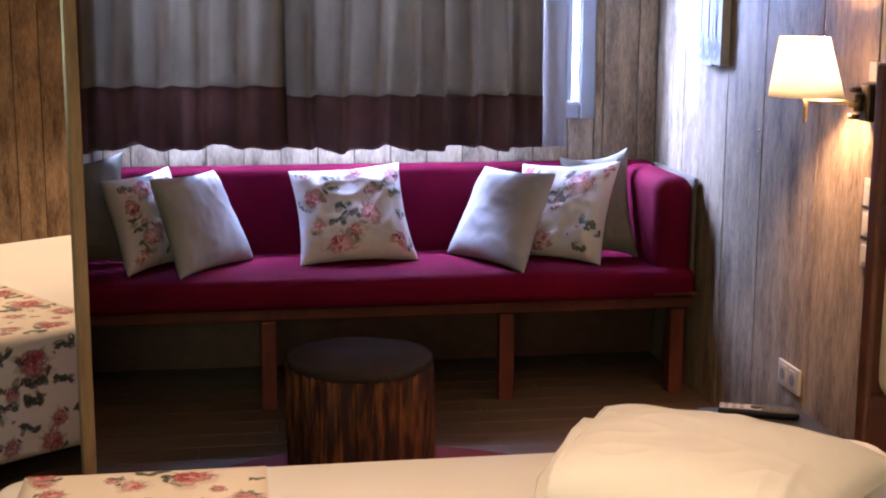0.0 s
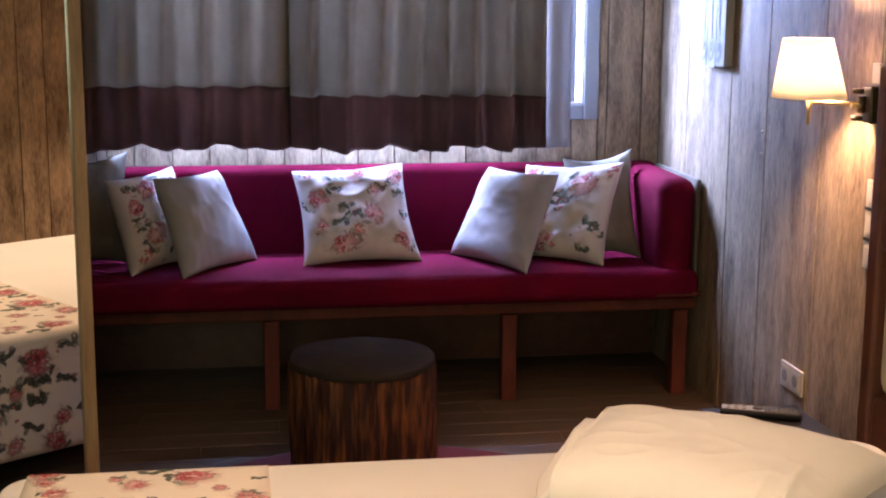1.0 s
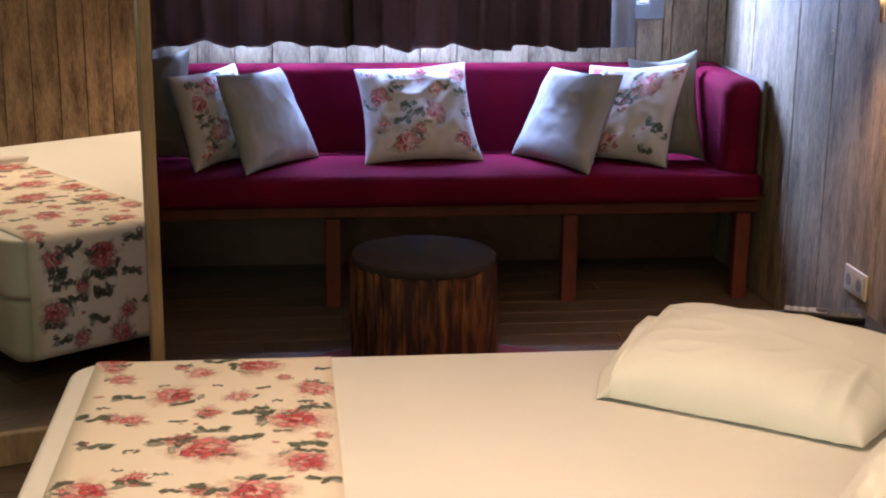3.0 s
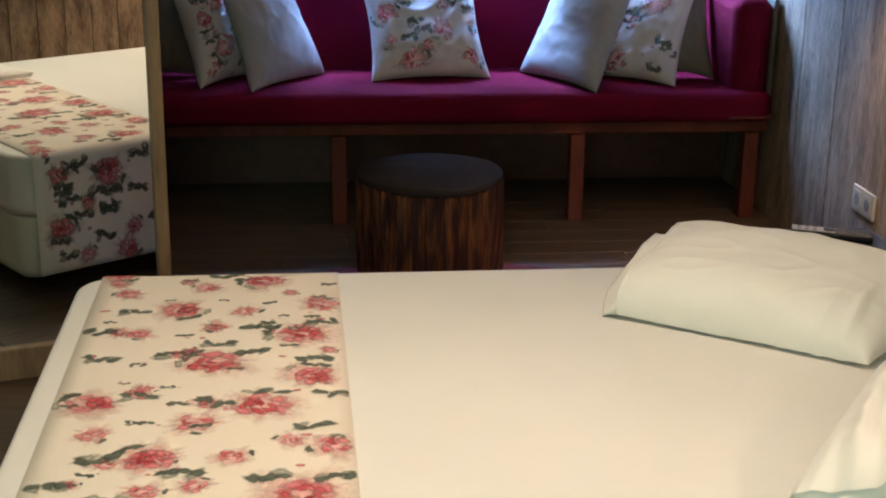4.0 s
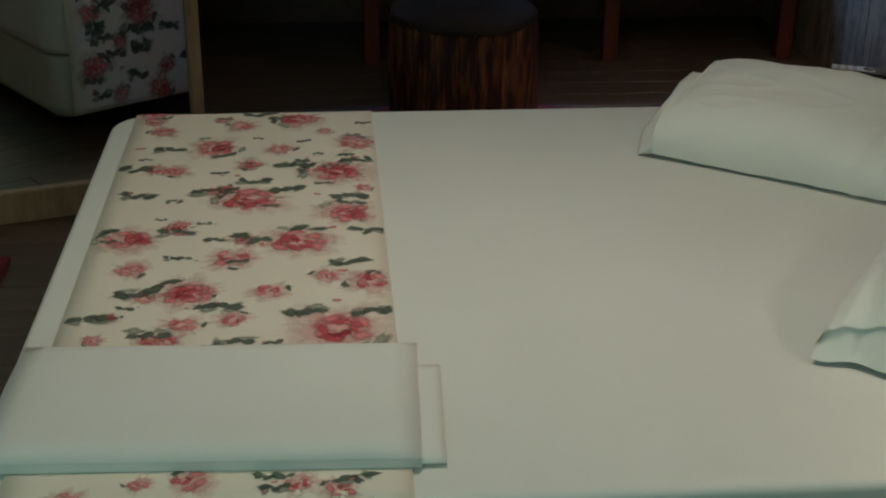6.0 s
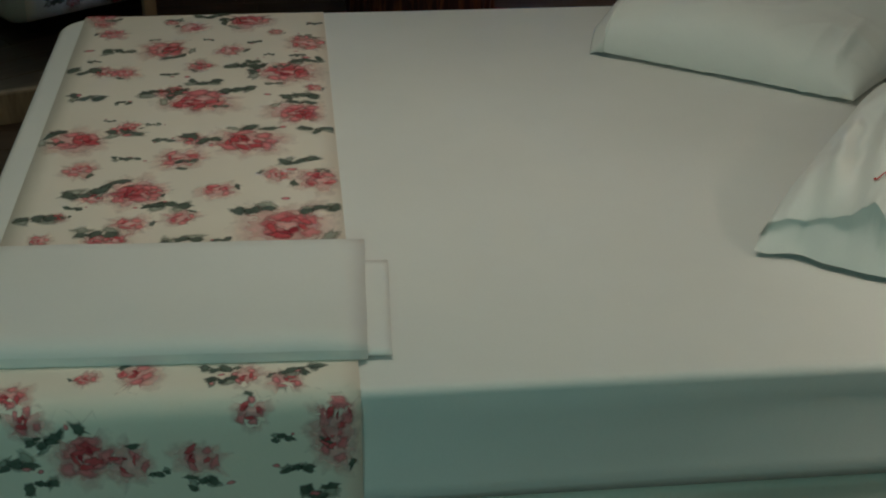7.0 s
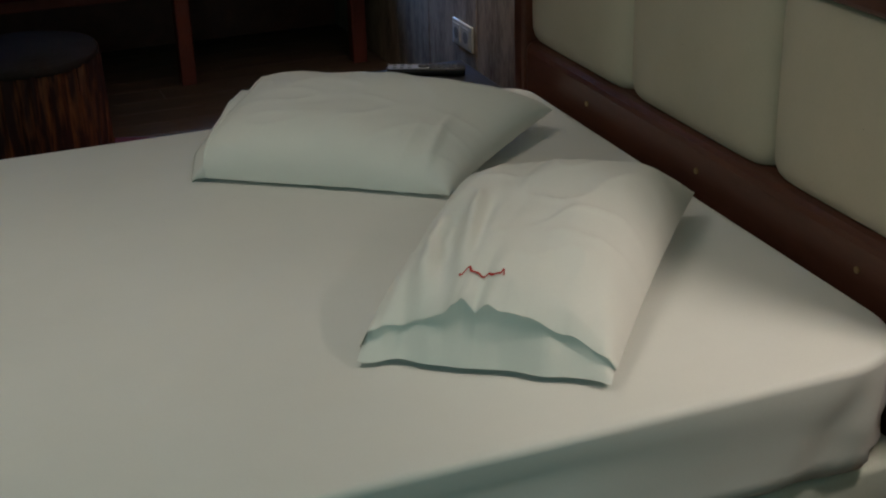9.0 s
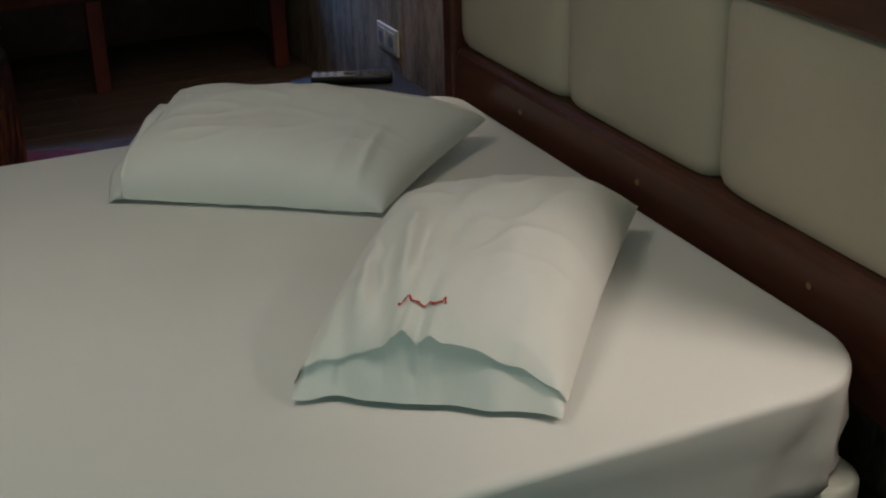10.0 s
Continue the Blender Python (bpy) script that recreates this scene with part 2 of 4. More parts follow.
PX, PY0, PY1 = 0.486, 0.25, 0.33
wall_partition = tagged(part("wall_partition", box(PX + .022, XR - .001, PY0 + .012, PY1 - .012, 0, TOP - .002), CORE), "plank partition wall beside the doorway", "wall", kind="structure")
door_frame = thing("door_1", "green painted jamb of the open doorway", "door frame", kind="structure", at=(PX, (PY0 + PY1) / 2, 0))
part("jamb", box(0, .021, -.052, .052, 0, 2.02, .004), GREEN_PAINT, door_frame)


# ---- window and curtains ----
def window(name, hole, y0, y1, face, label, mullions):
    """A framed window in a wall along x; face is the y of the room side of its frame."""
    a, b, c, d = hole
    w = thing(name, label, "window", kind="structure", at=((a + b) / 2, (y0 + y1) / 2, c))
    inv = Matrix.Translation(-w.location)

    def put(nm, bm, mat):
        bmesh.ops.transform(bm, matrix=inv, verts=bm.verts[:])
        return part(nm, bm, mat, w)
    f = 0.062
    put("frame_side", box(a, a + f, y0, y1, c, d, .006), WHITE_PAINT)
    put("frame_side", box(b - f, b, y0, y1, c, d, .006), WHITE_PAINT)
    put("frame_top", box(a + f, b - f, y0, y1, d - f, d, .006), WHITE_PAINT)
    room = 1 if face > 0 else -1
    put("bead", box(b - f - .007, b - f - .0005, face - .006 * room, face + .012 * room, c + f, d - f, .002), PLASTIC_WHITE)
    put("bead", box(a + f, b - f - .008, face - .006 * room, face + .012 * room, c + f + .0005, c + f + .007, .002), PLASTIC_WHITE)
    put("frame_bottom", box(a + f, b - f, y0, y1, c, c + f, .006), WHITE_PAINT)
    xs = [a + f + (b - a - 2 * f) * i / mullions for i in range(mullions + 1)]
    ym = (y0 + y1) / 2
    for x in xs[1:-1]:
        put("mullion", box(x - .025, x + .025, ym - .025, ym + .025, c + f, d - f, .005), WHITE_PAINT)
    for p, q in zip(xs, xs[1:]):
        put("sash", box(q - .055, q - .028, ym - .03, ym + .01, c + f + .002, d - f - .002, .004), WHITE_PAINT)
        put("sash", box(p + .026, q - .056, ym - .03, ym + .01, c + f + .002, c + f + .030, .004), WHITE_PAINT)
        g = put("pane", box(p + .026, q - .056, ym - .003, ym + .003, c + f + .002, d - f - .002), GLASS)
        g.visible_shadow = False
    return w


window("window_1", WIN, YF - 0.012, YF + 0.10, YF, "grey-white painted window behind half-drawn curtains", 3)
window("window_2", REAR, YB - 0.10, YB + 0.012, YB, "grey-white painted window in the rear wall", 2)
backdrop = tagged(part("backdrop", box(-1.6, 2.6, 6.35, 6.40, 0.2, 3.2), GLOW), "overexposed daylight outside the window", "sky", kind="structure")


def curtain(x0, x1, y, zb, zband, phase, pitch, label):
    c = thing("curtain", label, "curtain", "window curtains", at=((x0 + x1) / 2, y, 2.05))

    def fn(z0, out):
        def g(x, z):
            k = 0.55 + 0.45 * min(1.0, (2.05 - z) / 0.9)
            wob = noise.noise((x * 2.3 + phase, z * 0.5, phase)) * 1.9
            a = 2 * math.pi * x / pitch + phase + 1.3 * wob
            d = (0.062 + .035 * noise.noise((x * 5, phase, 2))) * k * math.sin(a + .5 * math.sin(a)) + 0.012 * math.sin(2.3 * a + wob)
            hem = 0.010 * math.sin(2 * math.pi * x / 0.31 + phase) * (1 if z < z0 + .02 else 0)
            return (x - (x0 + x1) / 2, d + out, z + hem - 2.05)
        return g
    us = steps(x0, x1, int((x1 - x0) / 0.012))
    solid(smooth(part("cloth", sheet(fn(zb, 0), us, steps(zband, 2.03, 26)), CURTAIN_GREY, c)), 0.002)
    solid(smooth(part("hem_band", sheet(fn(zb, -0.0015), us, steps(zb, zband + .004, 14)), CURTAIN_BROWN, c, "dark brown band along the hem")), 0.002)
    # added white sheet, hidden by the cloth, bounces window light down the wall
    smooth(part("backing", sheet(fn(zb, .016), us, steps(zb + .012, 2.0, 40)), BOUNCE_WHITE, c, "unseen white curtain backing, added to bounce daylight onto the wall"))
    solid(smooth(part("heading", sheet(fn(zb, -0.004), us, steps(2.0, 2.05, 3)), CURTAIN_GREY, c)), 0.003)
    return c


curtain(-0.66, 0.265, 5.150, 0.887, 1.112, 1.9, 0.140, "grey curtain with a dark brown hem band, drawn before the window")
curtain(0.200, 1.195, 5.100, 0.880, 1.078, 2.1, 0.126, "grey curtain with brown hem band at the window's edge")
lining = thing("curtain_lining", "pale thin lining hanging beside the grey curtain", "curtain", at=(1.235, 5.15, 2.05))
solid(smooth(part("cloth", sheet(lambda x, z: (x, .014 * math.sin(60 * x + z), z + .02 * x), steps(-.065, .075, 14), steps(-1.175, -.03, 24)), LINING, lining)), .0015)
rail = thing("curtain_rail", "dark metal curtain rail above the window", "curtain rail", at=(0.35, 5.155, 2.075))
part("rod", rod((-1.15, 0, 0), (1.15, 0, 0), .011), METAL, rail)
for sx in (-1.16, 1.16):
    smooth(part("finial", rod((sx - .02, 0, 0), (sx + .02, 0, 0), .02), METAL, rail))
for sx in (-0.95, 0.0, 0.95):
    part("bracket", box(sx - .01, sx + .01, 0, YF - 5.155, -.012, .012, .002), METAL, rail)


# ---- soft forms ----
MOUTH = ((-1, .014), (-.9, .030), (-.8, .037), (-.68, .038), (-.56, .045), (-.35, .066), (-.25, .080), (-.19, .089), (-.14, .080), (-.09, .067), (-.045, .078), (.005, .086),
         (.12, .075), (.3, .065), (.6, .044), (.88, .022), (1, .016))


def mouth_height(u):
    """How far the upper lip of the open pillowcase stands up, along its width."""
    for (a, p), (b, q) in zip(MOUTH, MOUTH[1:]):
        if u <= b:
            k = max(0.0, (u - a) / (b - a))
            return p + (q - p) * k * k * (3 - 2 * k)
    return MOUTH[-1][1]


def puff(bl, br, tl, tr, front, back, seed, wrinkle=0.006, concave=0.05, power=0.5, blunt=0.0, lip=0.0):
    """A stuffed cover over four corners: surface(u, v, lift, side), u and v from -1 to 1."""
    bl, br, tl, tr = map(Vector, (bl, br, tl, tr))
    n = ((br - bl).cross(tl - bl)).normalized()

    def surface(u, v, lift=0.0, side=1):
        uu = u * (1 - concave * (1 - v * v))
        vv = v * (1 - concave * (1 - u * u))
        a, b = (uu + 1) / 2, (vv + 1) / 2
        p = bl.lerp(br, a).lerp(tl.lerp(tr, a), b)
        flat = (1 - blunt if u < 0 and side > 0 else 1) * u ** 4
        rise = min(1.0, (mouth_height(u) / front) ** (1 / power) / max(.2, 1 - u ** 4)) if lip and v < 0 and side > 0 else 0.0
        e = max(0.0, (1 - flat) * (1 - (1 - rise) * v ** 4)) ** power
        if lip and v < -.5:
            p = p + (bl - tl).normalized() * ((-v - .5) * 2) ** 2 * (.018 + .020 * noise.noise((u * 2.4, 5.0, seed)) - (0 if side > 0 else .012))
        fold = noise.noise((u * 2.2 + seed, v * 2.2, seed * 3.1)) * 0.7 + noise.noise((u * 6 + seed, v * 3.0 - seed, 1.7)) * 0.45 + 0.5 * (1 - abs(noise.noise((u * 1.7 + v * 1.1 + seed, v * 2.6 - u, seed)))) ** 6
        if blunt:
            fold += 2.2 * math.exp(-((u - .68 + .12 * v) / .035) ** 2 - ((v + .6) / .38) ** 2) + 1.6 * math.exp(-((u - .55 + .05 * v) / .04) ** 2 - ((v + .75) / .3) ** 2)
        if lip:
            fold += 1.5 * math.sin(u * 21 + v * 6 + 2 * noise.noise((u * 3, v * 3, 8))) * math.exp(-((u + .55) / .28) ** 2 - ((v + .45) / .45) ** 2)
        if blunt:
            e *= 1 - .24 * max(0.0, u)
        h = (front if side > 0 else back) * e + wrinkle * fold * (0.25 + e) * (e > 0)
        return p + n * (side * h + (lift if side > 0 else 0))
    return surface


def puff_mesh(name, surface, mat, parent, n=30):
    us = [math.sin(a) for a in steps(-math.pi / 2, math.pi / 2, n)]
    bm = sheet(lambda u, v: surface(u, v), us, us)
    other = sheet(lambda u, v: surface(u, v, 0, -1), us, us)
    bmesh.ops.reverse_faces(other, faces=other.faces[:])
    me = bpy.data.meshes.new("t")
    other.to_mesh(me)
    other.free()
    bm.from_mesh(me)
    bpy.data.meshes.remove(me)
    bmesh.ops.remove_doubles(bm, verts=bm.verts[:], dist=0.0004)
    bmesh.ops.recalc_face_normals(bm, faces=bm.faces[:])
    return smooth(part(name, bm, mat, parent))


def blob(bm, place, a, b, ra, rb, turn, lift, rnd, n=11, jag=0.18):
    ca, sa = math.cos(turn), math.sin(turn)
    lift += rnd.uniform(0, .0001)
    fade = bm.verts.layers.float.get("fade") or bm.verts.layers.float.new("fade")
    ra, rb = ra * 1.28, rb * 1.28
    ring = []
    for i in range(n):
        t = 2 * math.pi * i / n
        k = 1 + rnd.uniform(-jag, jag)
        x, y = ra * k * math.cos(t), rb * k * math.sin(t)
        ring.append(bm.verts.new(place(a + x * ca - y * sa, b + x * sa + y * ca, lift)))
    mid = bm.verts.new(place(a, b, lift))
    mid[fade] = 1.0
    for i in range(n):
        bm.faces.new((mid, ring[i], ring[(i + 1) % n]))


def floral(parent, place, flowers, leaves, seed, tall=1.0):
    """A printed rose pattern on a cloth; place(a, b, lift) maps cloth metres to the surface."""
    rnd = random.Random(seed)
    pale, pink, red, deep, green, grey = (bmesh.new() for _ in range(6))
    for a, b, r in flowers:
        t0 = rnd.uniform(0, 6.3)
        full = r > .04
        ox, oy = rnd.uniform(-.25, .25) * r, rnd.uniform(-.25, .25) * r * tall
        blob(pale, place, a, b, 1.15 * r, 1.0 * r * tall, t0, .0004, rnd, 26, .26)
        for i in range(7 if full else 4):
            t = t0 + i * (.9 if full else 1.57) + rnd.uniform(-.3, .3)
            q = rnd.uniform(.35, .72)
            blob(pink, place, a + q * r * math.cos(t), b + q * r * math.sin(t) * tall, rnd.uniform(.26, .42) * r, rnd.uniform(.18, .30) * r * tall, t + rnd.uniform(.9, 2.2), .0006, rnd, 13, .30)
        for i in range(7 if full else 3):
            t = t0 + i * 2.4 + rnd.uniform(-.4, .4)
            q = rnd.uniform(.12, .58)
            blob(red, place, a + ox + q * r * math.cos(t), b + oy + q * .85 * r * math.sin(t) * tall, rnd.uniform(.18, .34) * r, rnd.uniform(.08, .17) * r * tall, t + rnd.uniform(.5, 2.5), .0008, rnd, 13, .42)
        for i in range(2 if full else 1):
            t = rnd.uniform(0, 6.3)
            blob(deep, place, a + ox + .2 * r * math.cos(t), b + oy + .2 * r * math.sin(t) * tall, rnd.uniform(.12, .24) * r, rnd.uniform(.06, .12) * r * tall, t + 1.2, .0010, rnd, 11, .42)
        t = rnd.uniform(0, 6.3)
        for i in range(3 if full else 1):
            t += rnd.uniform(.35, .7)
            blob(green if i % 3 < 2 else grey, place, a + 1.12 * r * math.cos(t), b + 1.05 * r * math.sin(t) * tall, .34 * r, .16 * r * tall, t + rnd.uniform(.9, 2.2), .0006, rnd, 13, .40)
    for a, b, r in leaves:
        t = rnd.uniform(-.4, .4)
        for i in (-1, 1):
            blob(grey, place, a + .5 * i * r, b + rnd.uniform(-.30, .30) * r * tall, rnd.uniform(.35, .55) * r, rnd.uniform(.22, .34) * r * tall, t + rnd.uniform(-1.1, 1.1), .0006, rnd, 12, .32)
        for i in (-1, 0, 1):
            blob(green, place, a + .55 * i * r, b + rnd.uniform(-.3, .3) * r * tall, rnd.uniform(.28, .48) * r, rnd.uniform(.18, .32) * r * tall, t + rnd.uniform(-1.2, 1.2), .0008, rnd, 12, .32)
        blob(pink, place, a + rnd.uniform(-1.5, 1.5) * r, b + rnd.uniform(-1, 1) * r, rnd.uniform(.12, .3) * r, .14 * r, t, .0008, rnd)
    for nm, bm, mt in (("pale_print", pale, PETAL_PALE), ("pink_print", pink, PETAL_PINK), ("red_print", red, PETAL_RED), ("deep_print", deep, PETAL_DEEP), ("green_print", green, LEAF), ("grey_print", grey, LEAF_PALE)):
        tagged(part(nm, bm, mt, parent), kind="stuff")


# ---- bench under the window ----
SX0, SX1 = -0.80, 1.695
bench = thing("bench_sofa", "long red upholstered bench on reddish wooden legs under the window", "sofa", at=(0.45, 4.97, 0))
BI = Matrix.Translation((-0.45, -4.97, 0))


def bput(name, bm, mat, label="", sm=False):
    bmesh.ops.transform(bm, matrix=BI, verts=bm.verts[:])
    o = part(name, bm, mat, bench, label)
    return smooth(o) if sm else o


bput("seat", box(SX0, SX1, 4.665, 5.21, .365, .475, .038, 5), RED, "plain red fabric seat cushion", True)
bput("backrest", box(SX0, SX1 - .002, 5.195, 5.292, .40, .808, .036, 5), RED, "plain red fabric back", True)
bput("armrest", box(1.545, 1.690, 4.715, 5.200, .395, .806, .055, 6), RED, "rounded red end cushion", True)
bput("armrest", box(SX0 + .005, SX0 + .15, 4.715, 5.200, .395, .806, .055, 6), RED, "rounded red end cushion", True)
bput("front_rail", box(SX0, SX1, 4.712, 4.765, .322, .366, .005), BENCH_WOOD)
# dark sheet over the planks imitates the shade under the bench
bput("rear_panel", box(SX0, XR - .004, 5.290, 5.303, 0, .300), DARK_WOOD, "dark sheet standing for the shade under the bench")
bput("rear_rail", box(SX0, SX1, 5.235, 5.285, .300, .366, .005), BENCH_WOOD)
bput("armrest_board", box(1.530, 1.700, 4.668, 5.21, .378, .394, .004), BENCH_WOOD)
# dark board plays the shadow that the end cushion throws on the wall
bput("armrest_back", box(1.691, 1.709, 4.74, 5.24, .394, .800, .006), CORE, "thin dark board standing in for the shadow beside the end cushion")
for lx in (-0.76, 0.108, 0.964, 1.606):
    bput("leg", box(lx, lx + .054, 4.693, 4.748, 0, .3225, .005), BENCH_WOOD)


def cushion(label, mat, bl, br, tl, tr, seed, flowers=(), leaves=(), fat=0.055, concave=.085):
    """flowers: across, up and size; leaves: across and up; both from 0 to 1 over the cover."""
    mid = (Vector(bl) + Vector(br)) / 2
    c = thing("cushion", label, "cushion", "cushions on the bench", at=mid)
    w, h = (Vector(br) - Vector(bl)).length, (Vector(tl) - Vector(bl)).length
    s = puff(*[Vector(p) - mid for p in (bl, br, tl, tr)], fat, fat * .8, seed, 0.011 if flowers else 0.007, concave)
    puff_mesh("cover", s, mat, c, 60)
    if flowers:
        def place(a, b, lift):
            return s(max(-.985, min(.985, 2 * a / w)), max(-.985, min(.985, 2 * b / h)), lift)
        floral(c, place, [((x - .5) * w, (y - .5) * h, r) for x, y, r in flowers], [((x - .5) * w, (y - .5) * h, .042) for x, y in leaves], seed, .95)
    return c


TAUPE = "taupe cotton cushion leaning in the bench's corner"
ROSES = "cream cotton cushion printed with red roses and dark leaves"
GREYC = "plain pale grey cotton cushion leaning on the bench"
cushion(TAUPE, CUSHION_TAUPE, (-.66, 4.93, .475), (-.36, 5.05, .475), (-.70, 5.10, .84), (-.372, 5.16, .878), 3, concave=.13)
cushion(ROSES, CUSHION_WHITE, (-.345, 4.80, .475), (-.135, 5.10, .475), (-.445, 4.99, .79), (-.214, 5.18, .818), 11,
        ((.38, .80, .062), (.15, .62, .045), (.35, .30, .066), (.78, .78, .050), (.75, .22, .048), (.15, .12, .04), (.85, .50, .04)),
        ((.60, .50), (.70, .56), (.15, .85), (.55, .95), (.18, .42), (.60, .12), (.9, .35)))
cushion(GREYC, CUSHION_GREY, (-.165, 4.735, .475), (.097, 5.08, .475), (-.272, 4.96, .80), (-.047, 5.18, .80), 5, concave=.07)
cushion(ROSES, CUSHION_WHITE, (.262, 4.92, .475), (.708, 4.97, .475), (.232, 5.13, .798), (.655, 5.15, .822), 23,
        ((.53, .90, .052), (.90, .84, .042), (.14, .63, .052), (.63, .43, .050), (.68, .70, .028), (.34, .12, .058), (.86, .16, .042), (.15, .33, .030), (.10, .90, .025), (.47, .26, .03)),
        ((.34, .82), (.30, .73), (.40, .52), (.45, .44), (.32, .36), (.77, .72), (.92, .64), (.96, .42)), .062)
cushion(TAUPE, CUSHION_TAUPE, (1.25, 4.90, .475), (1.545, 4.915, .475), (1.268, 5.08, .845), (1.545, 5.09, .878), 9, fat=.045, concave=.16)
cushion(ROSES, CUSHION_WHITE, (1.04, 5.02, .475), (1.359, 4.785, .475), (1.145, 5.16, .808), (1.479, 4.965, .838), 37,
        ((.72, .76, .062), (.50, .55, .032), (.30, .38, .040), (.40, .12, .055), (.10, .92, .045), (.95, .90, .03), (.15, .62, .035)),
        ((.46, .66), (.58, .60), (.42, .56), (.86, .36), (.92, .28), (.20, .80), (.80, .10)))
cushion(GREYC, CUSHION_GREY, (.836, 5.09, .475), (1.045, 4.68, .475), (1.00, 5.18, .80), (1.205, 4.875, .808), 7, concave=.07)

# ---- stump table and rugs ----
stump = thing("stump_table", "low tree-stump table with dark shaggy bark, on a round red rug", "table", at=(0.395, 4.06, 0.011))


def bark(a, z):
    r = 0.222 * (1 + .03 * noise.noise((math.cos(a) * 1.5, math.sin(a) * 1.5, 3)))
    ridge = noise.noise((math.cos(a) * 11, math.sin(a) * 11, z * 2.2)) * .020 + noise.noise((math.cos(a) * 22, math.sin(a) * 22, z * 3)) * .007
    return (math.cos(a) * (r + ridge), math.sin(a) * (r + ridge), z)


smooth(part("bark", sheet(bark, steps(0, 2 * math.pi * 179 / 180, 180), steps(0, .335, 14), True), BARK, stump, "dark brown bark with tan streaks"))


def slab(a, k):
    r = (0.226 + .012 * noise.noise((math.cos(a) * 1.5, math.sin(a) * 1.5, 3))) * (.985 if k in (0, 3) else 1)
    r = r if k < 4 else 0.0005
    return (math.cos(a) * r, math.sin(a) * r, (.328, .333, .349, .354, .355)[int(k)])


smooth(part("top", sheet(slab, steps(0, 2 * math.pi * 63 / 64, 64), [0, 1, 2, 3, 4], True), STUMP_TOP, stump, "smooth dark brown sawn top"))


def round_rug(a, k):
    r = (.001, .40, .735, .75, .752)[int(k)]
    return (r * math.cos(a), r * math.sin(a), (.010, .010, .010, .007, .0)[int(k)])


rug = thing("rug", "round dark red rug under the stump table", "rug", at=(0.42, 3.50, 0))
smooth(part("weave", sheet(round_rug, steps(0, 2 * math.pi * 71 / 72, 72), [0, 1, 2, 3, 4], True), RUG_RED, rug))
mat_rug = thing("bedside_mat", "small dark red mat on the floor by the bed's foot", "rug", at=(-1.085, 2.49, 0))
part("weave", box(-.28, .28, -.60, .61, 0.001, .014, .004), RUG_RED, mat_rug)

# ---- framed mirror ----
mirror = thing("framed_mirror", "tall mirror in a plain brown wooden frame", "mirror", at=(-0.356, 3.504, 0))
mirror.rotation_euler = (0, 0, radians(17.6))
ML, MT = 1.12, 2.05
part("glass", box(-ML + .035, -.030, -.004, .004, .085, MT - .04), MIRROR, mirror, "clear silvered mirror glass")
part("stile", box(-.033, 0, -.022, .024, 0, MT, .004), FRAME_WOOD, mirror)
part("stile", box(-ML, -ML + .038, -.022, .024, 0, MT, .004), FRAME_WOOD, mirror)
part("bottom_rail", box(-ML + .038, -.038, -.020, .022, 0, .087, .004), FRAME_WOOD, mirror)
part("top_rail", box(-ML + .038, -.038, -.020, .022, MT - .05, MT, .004), FRAME_WOOD, mirror)
part("backing", box(-ML + .03, -.03, .008, .020, .08, MT - .03), CORE, mirror)

# ---- bed ----
BX0, BX1, BY0, BY1, BZ = -0.485, 1.468, 1.385, 2.872, 0.446
bed = thing("double_bed", "double bed with a taut white sheet on a cream base", "bed", at=(0.49, 2.12, 0))
DI = Matrix.Translation((-0.49, -2.12, 0))


def dput(name, bm, mat, parent, label=""):
    bmesh.ops.transform(bm, matrix=DI, verts=bm.verts[:])
    return part(name, bm, mat, parent, label)


